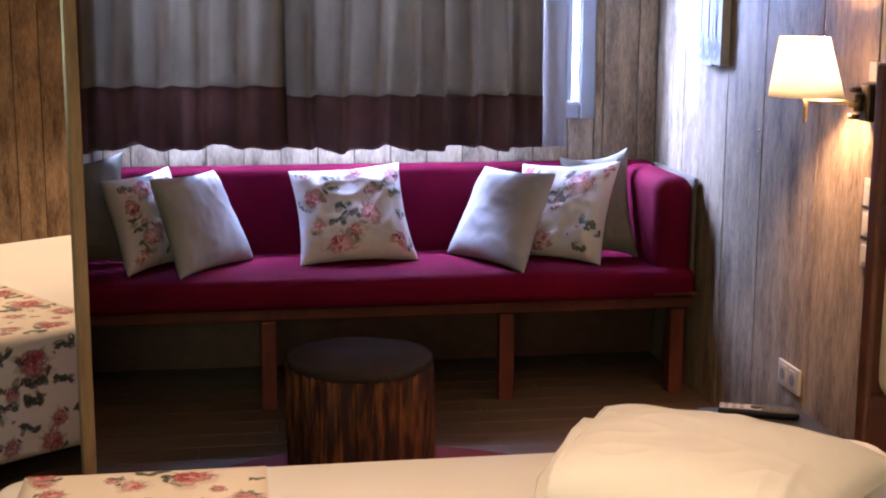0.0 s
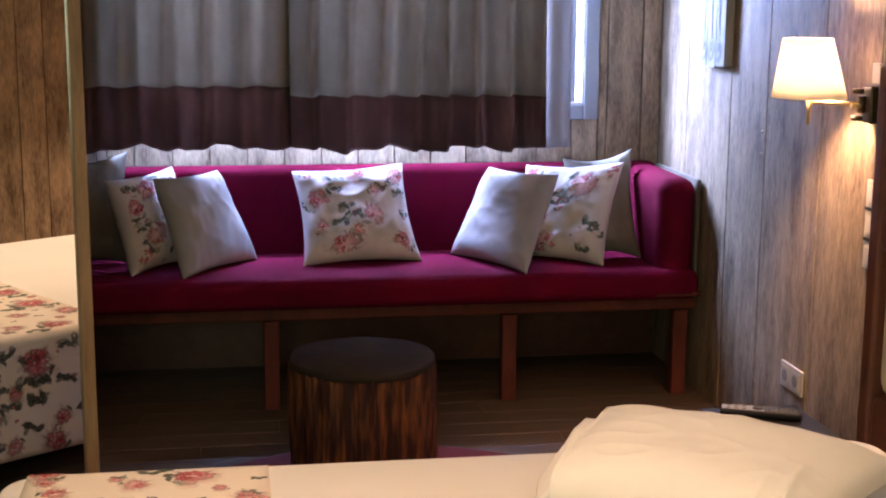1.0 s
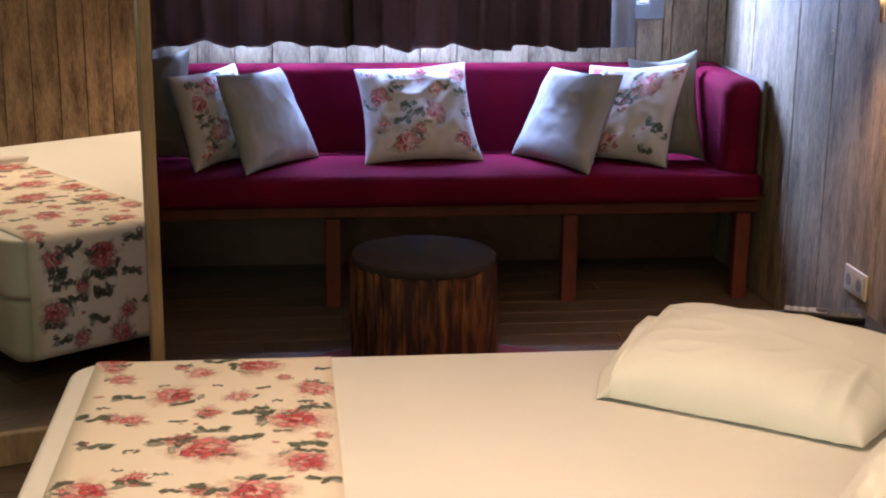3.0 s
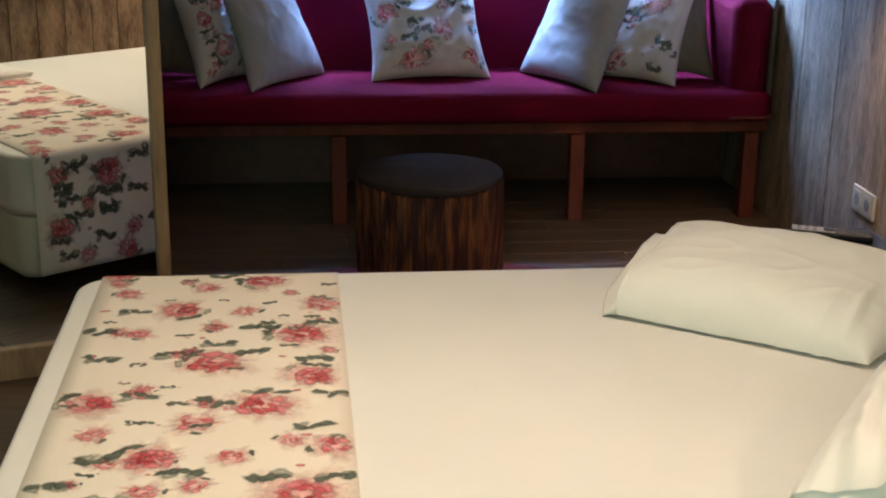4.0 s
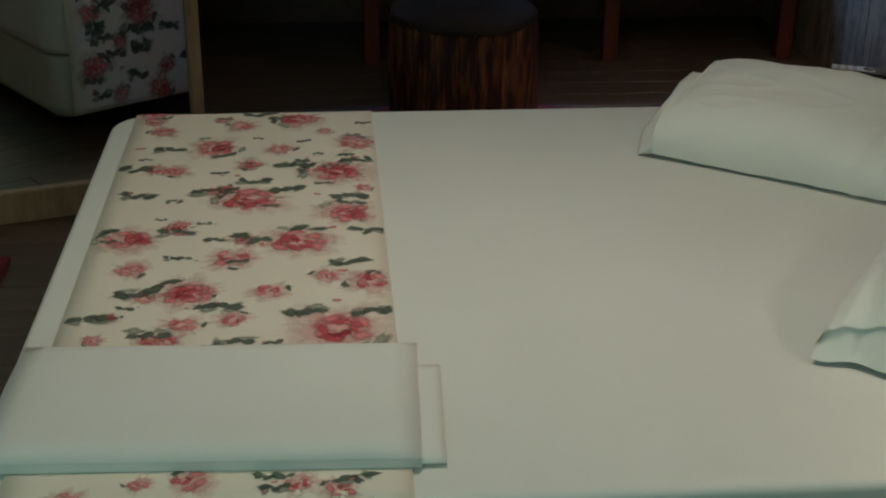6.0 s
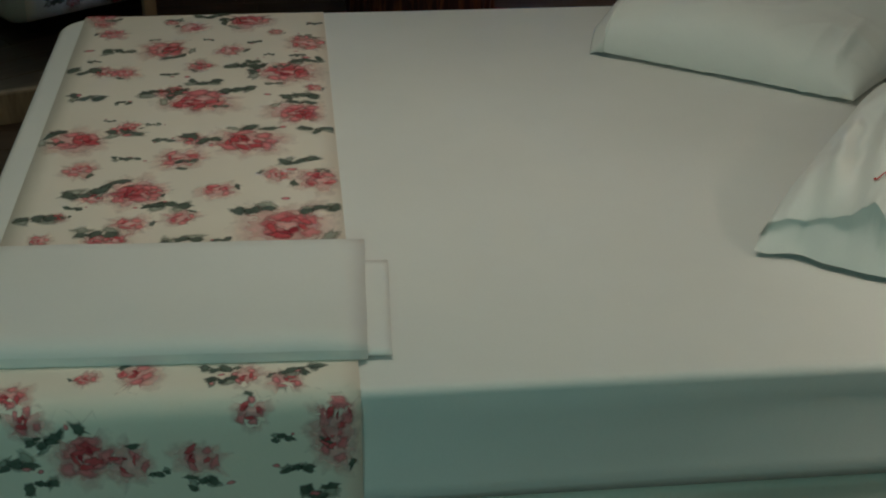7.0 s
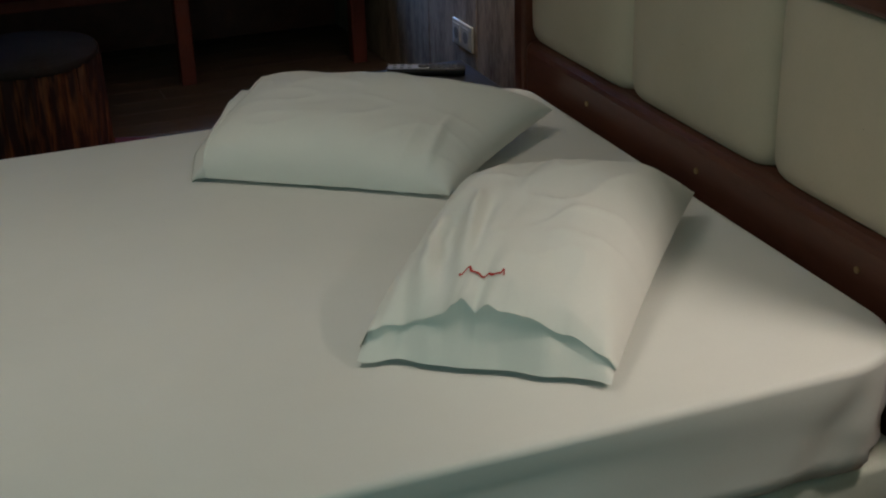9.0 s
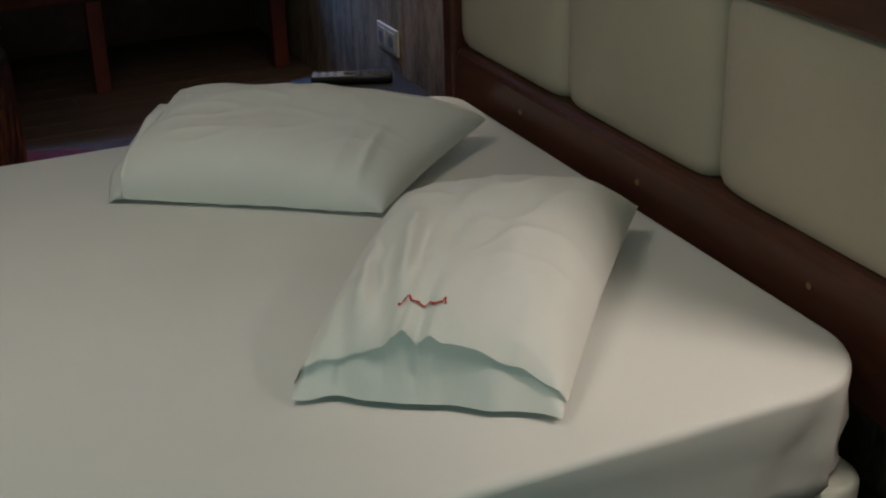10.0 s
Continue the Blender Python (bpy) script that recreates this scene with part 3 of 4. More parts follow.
def rounded_block(x0, x1, y0, y1, z0, z1, r, corner, sag=0.0, seed=0, head=None, folds=0.0):
    """A block with rounded plan corners and a rounded top edge, side slightly billowing."""
    bm = bmesh.new()
    n, out = 10, []
    def ring(inset, z, k):
        pts = []
        for cx, cy, a0 in ((x1, y1, 0), (x0, y1, 90), (x0, y0, 180), (x1, y0, 270)):
            for i in range(n + 1):
                a = radians(a0 + 90 * i / n)
                sx, sy = (1 if cx == x1 else -1), (1 if cy == y1 else -1)
                cr = head if head and a0 == 270 else corner
                pts.append(Vector((cx - sx * cr + (cr - inset) * math.cos(a), cy - sy * cr + (cr - inset) * math.sin(a), z)))
        dense = []
        for p, q in zip(pts, pts[1:] + pts[:1]):
            m = max(1, int((q - p).length / .03))
            dense += [p.lerp(q, j / m) for j in range(m)]
        for p in dense:
            w = k * noise.noise((p.x * 3 + seed, p.y * 3, p.z * 4))
            p += Vector((w, w * .8, 0)) * .6
            low = max(0.0, min(1.0, (z1 - .01 - p.z) / .12))
            near = math.exp(-((p.x - x1) / .20) ** 2 - ((p.y - y0) / .20) ** 2)
            p += Vector((.4, -1, 0)) * folds * low * near * (math.sin(34 * (p.x - .7 * p.z) + 3 * noise.noise((p.x * 9, p.z * 9, 2))) + .5 * math.sin(71 * (p.x - .5 * p.z)))
        return [bm.verts.new(p) for p in dense]
    prof = [(0.012, z0), (0.0, z0 + .02), (-sag * .5, z0 + (z1 - z0) * .2), (-sag * .7, z0 + (z1 - z0) * .35), (-sag * .9, z0 + (z1 - z0) * .48), (-sag, z0 + (z1 - z0) * .6), (-sag * .7, z0 + (z1 - z0) * .74)]
    prof += [(r * (1 - math.cos(radians(a))), z1 - r + r * math.sin(radians(a))) for a in (0, 22, 45, 67, 90)]
    prof += [(r + .006, z1), (r + .05, z1)]
    rings = [ring(i, z, .020 if 0 < j < 7 else 0.0) for j, (i, z) in enumerate(prof)]
    for a, b in zip(rings, rings[1:]):
        for i in range(len(a)):
            bm.faces.new((a[i], a[(i + 1) % len(a)], b[(i + 1) % len(b)], b[i]))
    bm.faces.new(rings[-1])
    bm.faces.new(rings[0][::-1])
    return bm


smooth(dput("mattress", rounded_block(BX0, BX1, BY0, BY1, .262, BZ, .013, .085, -.006, 2, .150, .017), SHEET, bed, "mattress under a taut white sheet"))
smooth(dput("bed_base", rounded_block(BX0 + .012, BX1, BY0 + .012, BY1 - .012, .065, .255, .012, .06, 0.0, 5), BASE_CLOTH, bed, "cream cloth-covered base"))
for fx in (BX0 + .12, BX1 - .12):
    for fy in (BY0 + .12, BY1 - .12):
        dput("foot", rod((fx, fy, 0), (fx, fy, .066), .022, .028), PLASTIC_BLACK, bed)

# the runner lies over the bed: its path in y and z, by length from the near hem
RX0, RX1, RR, HEM = -0.438, 0.073, 0.024, 0.075
SIDE, ARC, FLAT = BZ - RR - HEM, RR * math.pi / 2, BY1 - BY0 - 2 * RR + .012


def over(s, lift):
    """The runner's section: the point s metres along it from the near hem."""
    y0, y1, z = BY0 - .006, BY1 + .006, BZ + .0035
    q = RR + lift
    if s < SIDE:
        return y0 - lift, HEM + s
    s -= SIDE
    if s < ARC:
        a = s / RR
        return y0 + RR - q * math.cos(a), z - RR + q * math.sin(a)
    s -= ARC
    if s < FLAT:
        return y0 + RR + s, z + lift
    s -= FLAT
    if s < ARC:
        a = s / RR
        return y1 - RR + q * math.sin(a), z - RR + q * math.cos(a)
    s -= ARC
    return y1 + lift, z - RR - s


LENGTH = 2 * SIDE + 2 * ARC + FLAT
runner = thing("bed_runner", "cream bed runner printed with red roses, hanging over both sides", "bed runner", at=(-0.18, 2.12, BZ))
RI = Vector((0.18, -2.12, -BZ))


def on_runner(x, s, lift):
    y, z = over(max(0, min(LENGTH, s)), lift)
    w = .004 * noise.noise((x * 6, s * 2, 4)) if (s < SIDE or s > LENGTH - SIDE) else 0
    return Vector((max(RX0 + .002, min(RX1 - .002, x)), y + (w if s > SIDE else w), z)) + RI


part_cloth = smooth(part("cloth", sheet(lambda x, s: on_runner(x, s, 0), steps(RX0, RX1, 14), steps(0, LENGTH, 110)), RUNNER, runner))
solid(part_cloth, 0.002, 1.0)


def s_of(y):
    return SIDE + ARC + (y - (BY0 - .006 + RR))


ROSE = [(-.088, 2.806, 5), (.035, 2.648, 4), (-.255, 2.635, 5), (-.008, 2.487, 6), (-.169, 2.354, 6), (.005, 2.285, 5), (-.373, 2.184, 5), (-.079, 2.161, 6),
        (-.19, 2.096, 4), (-.353, 2.064, 3), (-.253, 1.969, 5), (-.125, 1.968, 3), (.04, 1.994, 4), (-.016, 1.837, 7), (-.252, 1.86, 3), (-.367, 2.738, 3),
        (-.40, 2.852, 4), (-.206, 2.767, 3), (-.125, 2.622, 3), (-.322, 2.509, 3)]
SPRIG = [(-.173, 2.841), (-.345, 2.632), (.03, 2.548), (-.168, 2.449), (-.103, 2.402), (.012, 2.367), (-.294, 2.209), (-.157, 2.177), (.006, 2.074), (-.333, 1.973),
         (-.197, 1.915), (-.395, 1.882), (.037, 1.892), (-.067, 1.898), (-.3, 1.835), (-.173, 1.8), (-.40, 2.522), (.04, 2.204), (-.095, 2.538), (-.249, 2.395), (-.38, 2.387)]
roses = [(x, s_of(y), r * .0100) for x, y, r in ROSE]
sprigs = [(x, s_of(y), .041) for x, y in SPRIG]
rnd = random.Random(8)
side_roses = [(-.204, s_of(1.437), .034), (-.072, s_of(1.425), .026), (-.021, .392, .027), (.040, .338, .044), (.036, .296, .040), (-.354, s_of(1.405), .032), (-.335, .353, .028),
              (-.272, .303, .050), (-.217, .287, .034), (-.133, .290, .036), (-.063, .352, .026), (-.269, s_of(1.436), .020), (-.135, .18, .036), (-.235, .19, .042), (-.36, .17, .05),
              (.02, .15, .045), (-.12, .10, .05), (-.29, .08, .045), (-.02, .05, .05), (-.38, .05, .04), (-.2, .03, .035)]
far_roses = [(-.20, .29, .064), (.01, .21, .05), (-.36, .30, .045), (-.36, .13, .052), (-.12, .10, .036), (-.145, .03, .046), (-.28, .04, .032), (.045, .31, .034), (-.27, .20, .03)]
sprigs += [(x, LENGTH - q, .040) for x, q in ((-.285, .17), (-.03, .12), (-.20, .17), (-.10, .22), (.03, .05), (-.33, .22), (.05, .10), (-.22, .09), (-.09, .33))]
sprigs += [(-.108, s_of(1.448), .024), (-.100, .400, .022), (.001, s_of(1.432), .030), (-.319, .328, .024), (-.353, .297, .028), (-.327, .261, .026), (-.011, .264, .024),
           (-.129, .251, .024), (.014, .227, .030), (-.028, .316, .016), (-.181, .272, .016)]
roses += [(x, s, r * .82) for x, s, r in side_roses] + [(x, LENGTH - s, r * .88) for x, s, r in far_roses]
for k in range(12):
    sprigs.append((rnd.uniform(RX0 + .03, RX1 - .03), rnd.uniform(.03, .20), .030))
    sprigs.append((rnd.uniform(RX0 + .03, RX1 - .03), LENGTH - rnd.uniform(.03, .33), .036))
for k in range(24):
    roses.append((rnd.uniform(RX0 + .03, RX1 - .03), s_of(rnd.uniform(1.80, 2.84)), rnd.uniform(.016, .028)))
for k in range(34):
    sprigs.append((rnd.uniform(RX0 + .02, RX1 - .02), s_of(rnd.uniform(1.79, 2.86)), rnd.uniform(.012, .022)))
floral(runner, lambda a, b, lift: on_runner(a, b, lift + .002), roses, sprigs, 4, .95)

# folded sheet on the runner
blanket = thing("folded_sheet", "folded white sheet lying across the bed runner", "bed linen", at=(-0.19, 1.60, BZ + .004))


def fold(x0, x1, y0, y1, z0, z1, seed):
    bm = box(x0, x1, y0, y1, z0, z1)
    bmesh.ops.subdivide_edges(bm, edges=bm.edges[:], cuts=14, use_grid_fill=True)
    for v in bm.verts:
        q = v.co
        e = min(q.x - x0, x1 - q.x, q.y - y0, y1 - q.y)
        q.z = z0 + (q.z - z0) * (.55 + .45 * min(1, max(0, e) / .02)) + .002 * noise.noise((q.x * 8 + seed, q.y * 8, 1)) * (q.z > z0 + .001)
        q.x += .003 * noise.noise((q.y * 7, seed, 0)); q.y += .003 * noise.noise((q.x * 7, seed, 4))
    return bm


smooth(part("lower_layer", fold(.15, .312, -.130, .120, .002, .009, 3), SHEET, blanket))
smooth(part("upper_layer", fold(-.285, .280, -.138, .165, .002, .028, 6), SHEET, blanket))
blanket.rotation_euler = (0, 0, radians(-2.5))

# ---- pillows ----
def pillow(label, bl, br, tl, tr, fat, seed, mouth):
    mid = (Vector(bl) + Vector(tr)) / 2
    mid.z = BZ
    p = thing("pillow", label, "pillow", "bed pillows", at=mid)
    s = puff(*[Vector(q) - mid for q in (bl, br, tl, tr)], fat, .012, seed, .010 if mouth else .0055, .03, .60 if mouth else .42, 0.0 if mouth else .46, .10 if mouth else 0.0)
    puff_mesh("cover", s, CASE, p, 120)
    if not mouth:
        solid(smooth(part("case_end", sheet(lambda v, k: s(-.985, v, 0, -1).lerp(s(-1, v) + Vector((-.004, .002, .001)), k), steps(-1, 1, 30), steps(0, 1, 5)),
                          CASE, p, "folded open end of the pillowcase")), .0015)
        out = (Vector(bl) - Vector(br)).normalized()

        def tail(v, k):
            q = s(-1, v) + out * (.060 * k * (1 - .15 * v) * min(1.0, .45 + (v + 1) * 1.2))
            d = min(1.0, max(0.0, (v + 1.0) / 1.3))
            q.z = max(.0035, q.z * (1 - .30 * min(1.0, 5 * k)) * (1 - k * (1 - d)) + .003 + .008 * k * noise.noise((v * 4, k, 2)))
            return q
        solid(smooth(part("case_tail", sheet(tail, steps(-1, .97, 40), steps(0, 1, 11)), CASE, p, "loose tail of the pillowcase")), .0015)
    return p, s


far_pillow, _ = pillow("plump white pillow lying askew on the sheet", (.625, 2.535, .458), (1.030, 2.240, .458), (.855, 2.86, .500), (1.376, 2.51, .498), .108, 4, 0)
near_pillow, NS = pillow("white pillow with red stitching on its open pillowcase", (.690, 1.725, .466), (1.002, 1.505, .466), (1.03, 2.19, .47), (1.40, 1.965, .50), .120, 6, 1)


def core(u, v):
    """The pale face of the pillow between the lower flap and the lip."""
    way = NS(0, -.98) - NS(0, -.5)
    way.z = 0
    way.normalize()
    b = NS(u, -1.0) + way * (.022 + .010 * noise.noise((u * 3, 1, 9)))
    b.z = .010 + .004 * noise.noise((u * 4, 8, 1))
    a = NS(u, -.955)
    a.z -= .003
    q = b.lerp(a, v)
    q.z += .006 * noise.noise((u * 5, v * 2, 6)) * v * (1 - v) * 4
    return q


def flap(u, v):
    p = NS(u, -.92, 0, -1)
    way = (NS(0, -.98) - NS(0, -.5))
    way.z = 0
    way.normalize()
    q = NS(u, -1.0) + way * (.012 + .010 * noise.noise((u * 3, 1, 9)))
    q.z = .006 + .004 * noise.noise((u * 5, 4, 4))
    q = p.lerp(q, v)
    q.z = max(q.z, .004)
    return q


smooth(part("pillow_core", sheet(core, steps(-.985, .985, 120), steps(0, 1, 8)), CASE, near_pillow, "pillow inside the open case"))
solid(smooth(part("case_flap", sheet(flap, steps(-.98, .965, 40), steps(0, 1, 5)), CASE, near_pillow, "lower flap of the pillowcase")), .0015)
stitch = bmesh.new()
rr = random.Random(3)
for i in range(110):
    k = i / 109
    u = -.285 + .35 * k
    hook = .040 * math.exp(-((k - .16) / .07) ** 2) - .018 * math.exp(-((k - .05) / .06) ** 2)
    run = .006 * math.sin(k * 22) * min(1.0, max(0.0, k - .2) * 5) - .020 * k + .026 * math.exp(-((k - .97) / .025) ** 2)
    blob(stitch, lambda a, b, l: NS(a, b, l), u, -.835 + hook + run, .0062, .0036, .5, .0026, rr, 7, .1)
tagged(part("stitching", stitch, RED_THREAD, near_pillow, "line of red stitching"), kind="stuff")

# ---- headboard ----
HX, HY0, HY1 = 1.503, 1.285, 2.995
head = thing("headboard", "dark brown wooden headboard with cream padded panels", "headboard", at=(1.61, 1.93, 0))
HI = Matrix.Translation((-1.61, -1.93, 0))


def hput(name, bm, mat, label="", parent=None):
    bmesh.ops.transform(bm, matrix=HI, verts=bm.verts[:])
    return part(name, bm, mat, parent or head, label)


lower = hput("bottom_rail", box(HX, HX + .07, HY0 + .07, HY1 - .055, .30, .531, .022, 3), DARK_WOOD)
hput("stile", box(HX - .004, HX + .09, HY1 - .055, HY1, 0, 1.31, .012, 3), DARK_WOOD)
hput("stile", box(HX - .004, HX + .09, HY0, HY0 + .07, 0, 1.30, .012, 3), DARK_WOOD)
hput("middle_rail", box(HX, HX + .075, HY0 + .07, HY1 - .055, .880, .985, .012, 3), DARK_WOOD)
hput("upper_board", box(HX + .03, HX + .065, HY0 + .07, HY1 - .055, .99, 1.24, .003), DARK_WOOD)
hput("top_rail", box(HX, HX + .085, HY0 + .07, HY1 - .055, 1.24, 1.30, .012, 3), DARK_WOOD)
hput("back_board", box(HX + .066, XR - .002, HY0 + .02, HY1 - .02, .30, 1.24), DARK_WOOD)
def padded(y0, y1, z0, z1):
    """An upholstered panel that swells towards the room, with round corners."""
    cy, cz, hy, hz = (y0 + y1) / 2, (z0 + z1) / 2, (y1 - y0) / 2, (z1 - z0) / 2

    def at(a, k):
        c, t = math.cos(a), math.sin(a)
        w = (abs(c) ** 12 + abs(t) ** 12) ** (-1 / 12)
        edge = min(1.0, k)
        depth = .060 * (1 - edge ** 5) ** .5
        return (HX + .054 - depth + (.012 if k > 1 else 0), cy + hy * w * c * edge, cz + hz * w * t * edge)
    return sheet(at, steps(0, 2 * math.pi * 95 / 96, 96), [.003, .25, .5, .68, .80, .88, .935, .97, .99, 1.0, 1.05], True)


GAPS = [2.948, 2.450, 1.930, 1.350]
for b, a in zip(GAPS, GAPS[1:]):
    smooth(hput("padded_panel", padded(a + .003, b - .003, .523, .890), PANEL_CREAM, "cream padded leather panel"))
for sy in (2.597, 2.128, 1.626):
    hput("screw", rod((HX - .003, sy, .469), (HX + .004, sy, .469), .006), BRASS, "", lower)


# ---- wall lamps ----
def wall_lamp(y):
    o = thing("wall_lamp", "lit wall lamp with a cream fabric shade on a bronze arm", "wall lamp", "bedside wall lamps", at=(XR, y, 1.18))
    sx, sy = -0.156, 0.09
    def cone(a, k):
        r = .101 - .034 * k
        return (sx - .012 * k + r * math.cos(a), sy + r * math.sin(a), .012 + .160 * k)
    solid(smooth(part("shade", sheet(cone, steps(0, 2 * math.pi * 47 / 48, 48), steps(0, 1, 5), True), SHADE, o, "glowing cream fabric shade")), .0015)
    part("shade_ring", rod((sx, sy, .150), (sx, sy, .152), .02), BRASS, o)
    smooth(part("stem", rod((sx, sy, -.06), (sx, sy, .03), .005, .009), BRASS, o))
    smooth(part("arm", rod((sx, sy, 0), (-.03, 0.005, .0), .006), BRASS, o))
    part("bracket", box(-.035, 0.0, -.028, .028, -.05, .05, .005), METAL, o, "dark bronze wall bracket")
    part("wall_plate", box(-.012, 0, -.022, .022, .055, .110, .003), PLASTIC_WHITE, o, "small cream plate above the bracket")
    for z in (-.036, .036):
        smooth(part("collar", rod((-.060, -.002, z - .006), (-.060, -.002, z + .006), .016), METAL, o))
    smooth(part("knob", rod((-.075, 0, -.004), (-.036, 0, -.004), .008, .006), BRASS, o))
    smooth(part("joint", rod((-.045, .004, -.022), (-.045, .004, .022), .012), METAL, o))
    return o


wall_lamp(3.43)
wall_lamp(1.085)

# made-up fixture, never in view, to carry the overhead fill light
fixture = thing("unseen_ceiling_lamp", "unseen flush round ceiling lamp, added to light the bed top", "ceiling lamp", at=(0.18, 1.94, TOP))
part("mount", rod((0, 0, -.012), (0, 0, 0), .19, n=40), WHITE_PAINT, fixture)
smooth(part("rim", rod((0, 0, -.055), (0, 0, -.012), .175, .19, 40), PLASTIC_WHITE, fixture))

# ---- bedside table and remote control ----
table = thing("bedside_table", "small dark glass-topped bedside table against the wall", "bedside table", at=(1.44, 3.22, 0))
part("top", box(-.210, .065, -.175, .140, .360, .375, .006), DARK_TOP, table, "glossy dark top")
part("apron", box(-.185, .045, -.16, .12, .28, .359, .004), DARK_WOOD, table)
for ax in (-.18, .008):
    for ay in (-.155, .083):
        part("leg", box(ax, ax + .035, ay, ay + .035, 0, .28, .003), DARK_WOOD, table)
remote = thing("remote_control", "slim dark remote control with silver plate on bedside table", "remote control", at=(1.368, 3.268, .3755))
remote.rotation_euler = (0, 0, radians(-22))
smooth(part("body", box(-.104, .104, -.025, .025, 0, .020, .008, 4), PLASTIC_BLACK, remote))
plate = part("face_plate", box(-.101, .008, -.021, .021, .0203, .0222, .001), SILVER, remote, "silver face plate")
smooth(part("round_key", rod((-.006, 0, .0223), (-.006, 0, .0245), .016, .014, 20), PLASTIC_BLACK, plate))
smooth(part("inner_key", rod((-.006, 0, .0246), (-.006, 0, .0255), .007, .006, 16), PLASTIC_GREY, plate))
for i in range(3):
    for j in (-.011, .011):
        part("key", box(-.088 + i * .020, -.078 + i * .020, j - .004, j + .004, .0223, .0235, .001), PLASTIC_GREY, plate)
for i in range(6):
    for j in (-.013, 0, .013):
        part("key", box(.018 + i * .013, .026 + i * .013, j - .004, j + .004, .0202, .0228, .001), PLASTIC_GREY, remote)

# ---- wall socket, sign ----
sock = thing("wall_socket", "double white plastic wall socket", "socket", at=(XR, 3.872, .294))
part("plate", box(-.010, 0, -.080, .080, -.041, .041, .004), PLASTIC_WHITE, sock)
for cy in (-.038, .038):
    ins = part("insert", box(-.0125, -.0102, cy - .029, cy + .029, -.029, .029, .001), PLASTIC_WHITE, sock)
    part("well", rod((-.0135, cy, 0), (-.0127, cy, 0), .019, n=20), SOCKET_WELL, ins)
switch = thing("light_switch", "column of three white wall switches beside the headboard", "light switch", at=(XR, 3.408, .855))
for k in (-1, 0, 1):
    plate = part("switch_plate", box(-.009, 0, -.038, .038, k * .084 - .038, k * .084 + .038, .003), PLASTIC_WHITE, switch)
    part("rocker", box(-.0125, -.0092, -.024, .024, k * .084 - .024, k * .084 + .024, .0015), PLASTIC_WHITE, plate)
for k in (-1, 1):
    part("joint_strip", box(-.012, 0, -.036, .036, k * .042 - .003, k * .042 + .003, .001), PLASTIC_BLACK, switch, "dark strip between two switches")
for nz, nr in ((1.028, .006), (.958, .004)):
    nail = thing("nail", "small bright steel nail head in the plank wall", "nail", "nails in the wall", at=(XR, 4.208, nz))
    smooth(part("head", rod((-.007, 0, 0), (-.004, 0, 0), nr, nr * .8), BRASS, nail))
    part("shank", rod((-.004, 0, 0), (0, 0, 0), nr * .4), BRASS, nail)
sign = thing("wall_sign", "whitewashed board with painted grey cutlery, hung on the wall", "wall sign", at=(XR, 4.635, 1.22))
boards = []
for k in range(3):
    boards.append(part("board", box(-.036, -.004, -.13 + k * .0875, -.045 + k * .0875, -.006 * (k % 2), .60, .003), SIGN_WOOD, sign))
for k, cy in enumerate((-.075, .0, .075)):
    part("painted_handle", box(-.0385, -.0365, cy - .008, cy + .008, .05, .26, .0005), SIGN_INK, boards[k])
    ring = [(.5 + .5 * math.cos(a), math.sin(a)) for a in steps(0, 2 * math.pi * 23 / 24, 24)]
    part("painted_end", sheet(lambda q, w: (-.0386 + .0004 * (w > .8), cy + .034 * w * (ring[int(q)][0] - .5) * 2, .055 + .042 * w * ring[int(q)][1]), range(24), (.62, .8, 1.0), True), SIGN_INK, boards[k])
    part("painted_head", box(-.0385, -.0365, cy - .022, cy + .022, .27, .40, .0008), SIGN_INK, boards[k])


# ---- planks of walls and floor ----
def plank_mesh(w, h, along, t=.012, groove=.0022):
    """One board, bevelled; along: the axis of its width; grows from its lower corner."""
    bm = box(groove, w - groove, 0, t, 0, h, .0022, 1) if along == "x" else box(0, t, groove, w - groove, 0, h, .0022, 1)
    me = bpy.data.meshes.new("plank")
    bm.to_mesh(me)
    bm.free()
    me.materials.append(WALL_WOOD)
    return me


PW = 0.143
cache = {}


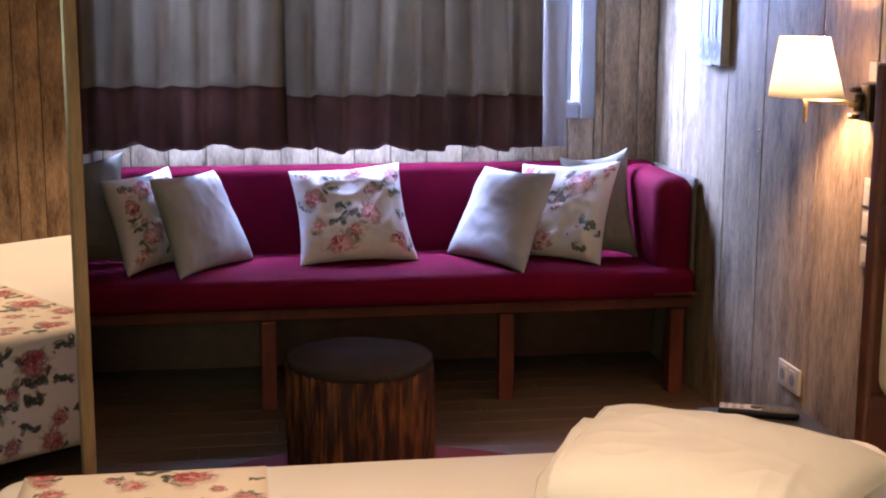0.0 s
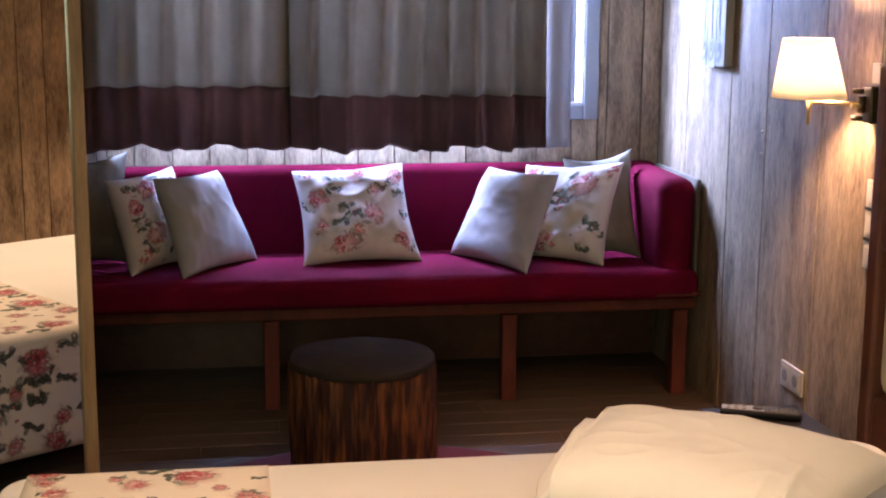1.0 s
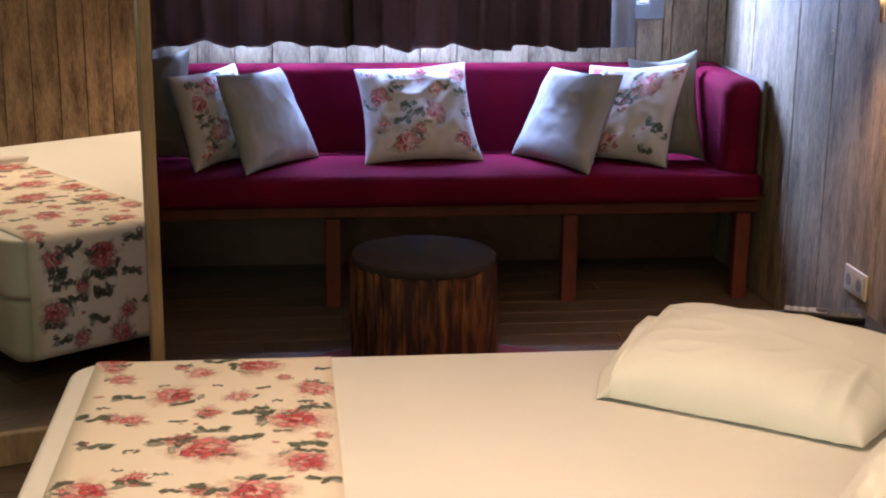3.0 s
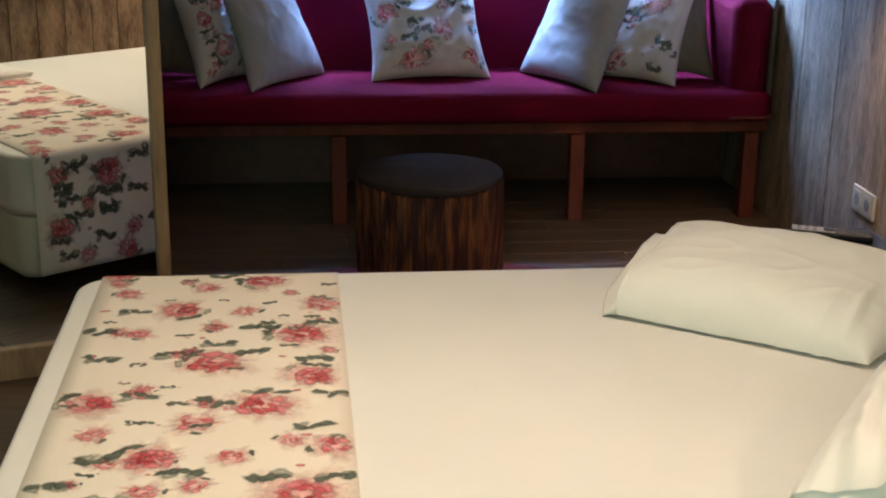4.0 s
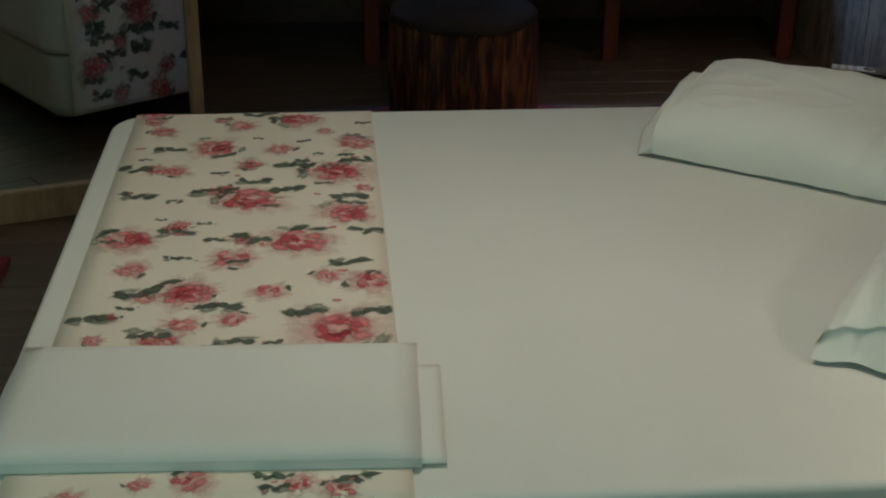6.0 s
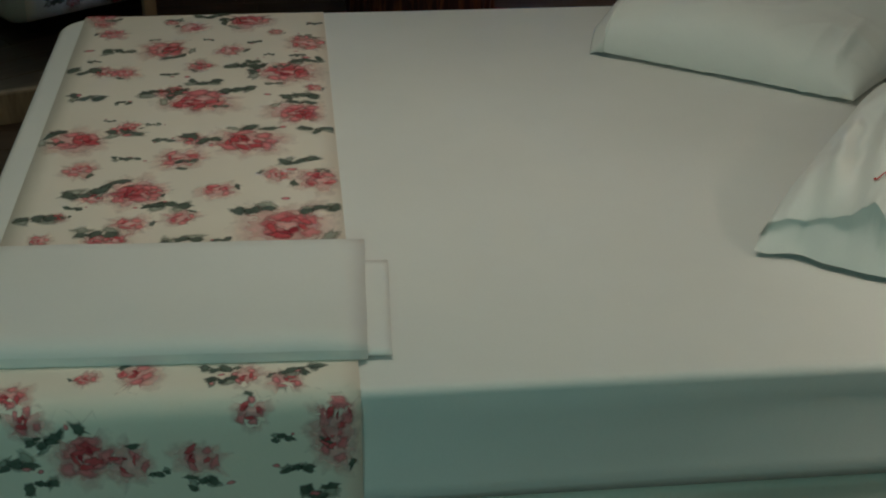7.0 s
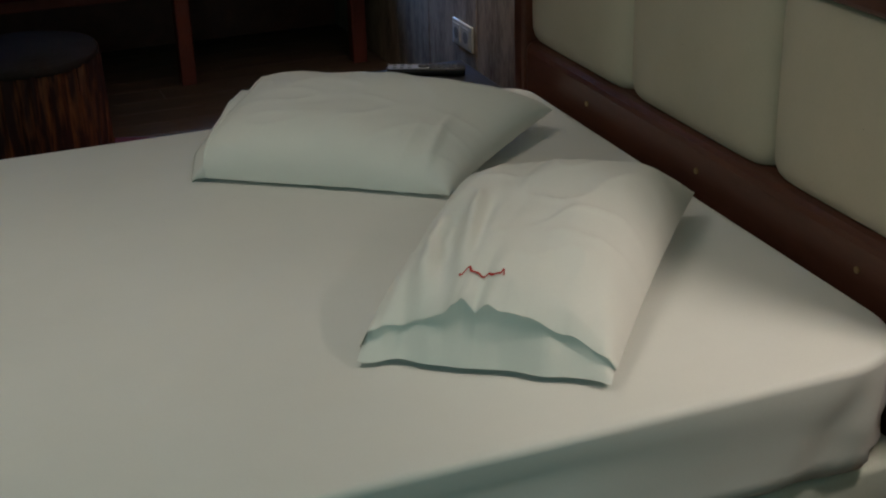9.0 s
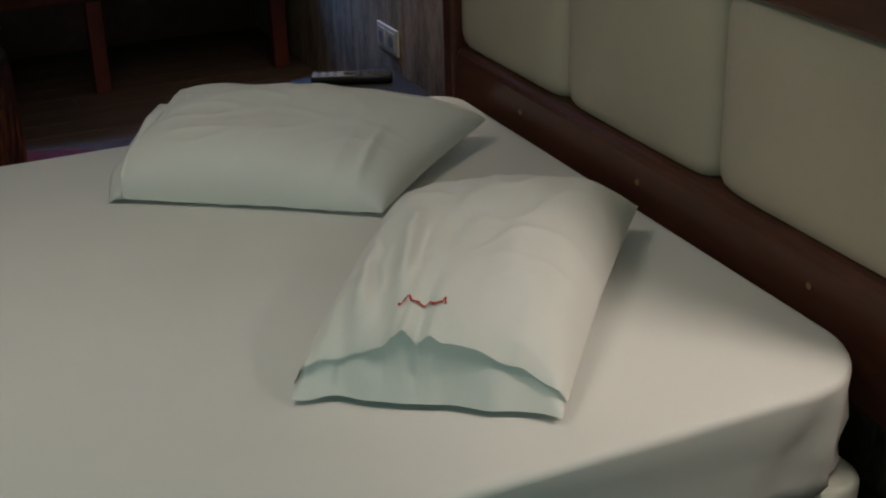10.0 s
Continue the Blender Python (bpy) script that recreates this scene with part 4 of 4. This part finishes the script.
def plank(parent, along, at, w, h):
    key = (along, round(w, 4), round(h, 4))
    if key not in cache:
        cache[key] = plank_mesh(w, h, along)
    o = new("plank", cache[key])
    o.parent, o.location = parent, at
    return o


def clad_x(parent, y, start, hole):
    """Boards of a wall along x, with an opening left free."""
    x = start
    while x < XR:
        a, b = max(x, XL), min(x + PW, XR)
        if b - a > .01:
            cuts = sorted({a, b, *[c for c in hole[:2] if a < c < b]})
            for p, q in zip(cuts, cuts[1:]):
                if q - p < .008:
                    continue
                if hole[0] - .001 <= p and q <= hole[1] + .001:
                    plank(parent, "x", (p, y, 0), q - p, hole[2])
                    plank(parent, "x", (p, y, hole[3]), q - p, TOP - hole[3])
                else:
                    plank(parent, "x", (p, y, 0), q - p, TOP)
        x += PW


def clad_y(parent, x, seams):
    for a, b in zip(seams, seams[1:]):
        plank(parent, "y", (x, a, 0), b - a, TOP)


clad_x(wall_north, YF, -0.215 - 10 * PW, WIN)
clad_x(wall_south, YB - .012, -0.215 - 10 * PW, REAR)
SEAMS = [YB, -0.11, 0.30, 0.73, 1.05, 1.48, 1.91, 2.24, 2.66, 3.08, 3.42, 3.771, 4.19, 4.515, 4.97, YF]
clad_y(wall_east, XR, SEAMS)
clad_y(wall_west, XL - .012, SEAMS)
for at_y in (PY0, PY1 - .012):
    x = PX + .022
    while x < XR - .02:
        plank(wall_partition, "x", (x, at_y, 0), min(PW, XR - .002 - x), TOP - .003)
        x += PW

FW, row = 0.125, 0
y = YB
while y < YF:
    w = min(FW, YF - y)
    x = XL - (row * 0.47) % 1.2
    while x < XR:
        a, b = max(x, XL), min(x + 1.2, XR)
        if b - a > .02:
            key = ("f", round(b - a, 3), round(w, 3))
            if key not in cache:
                bm = box(.0008, b - a - .0008, .0008, w - .0008, -.013, 0, .0012, 1)
                me = bpy.data.meshes.new("floorboard")
                bm.to_mesh(me)
                bm.free()
                me.materials.append(FLOOR_WOOD)
                cache[key] = me
            o = new("floorboard", cache[key])
            o.parent, o.location = floor, (a, y, 0)
        x += 1.2
    y += FW
    row += 1
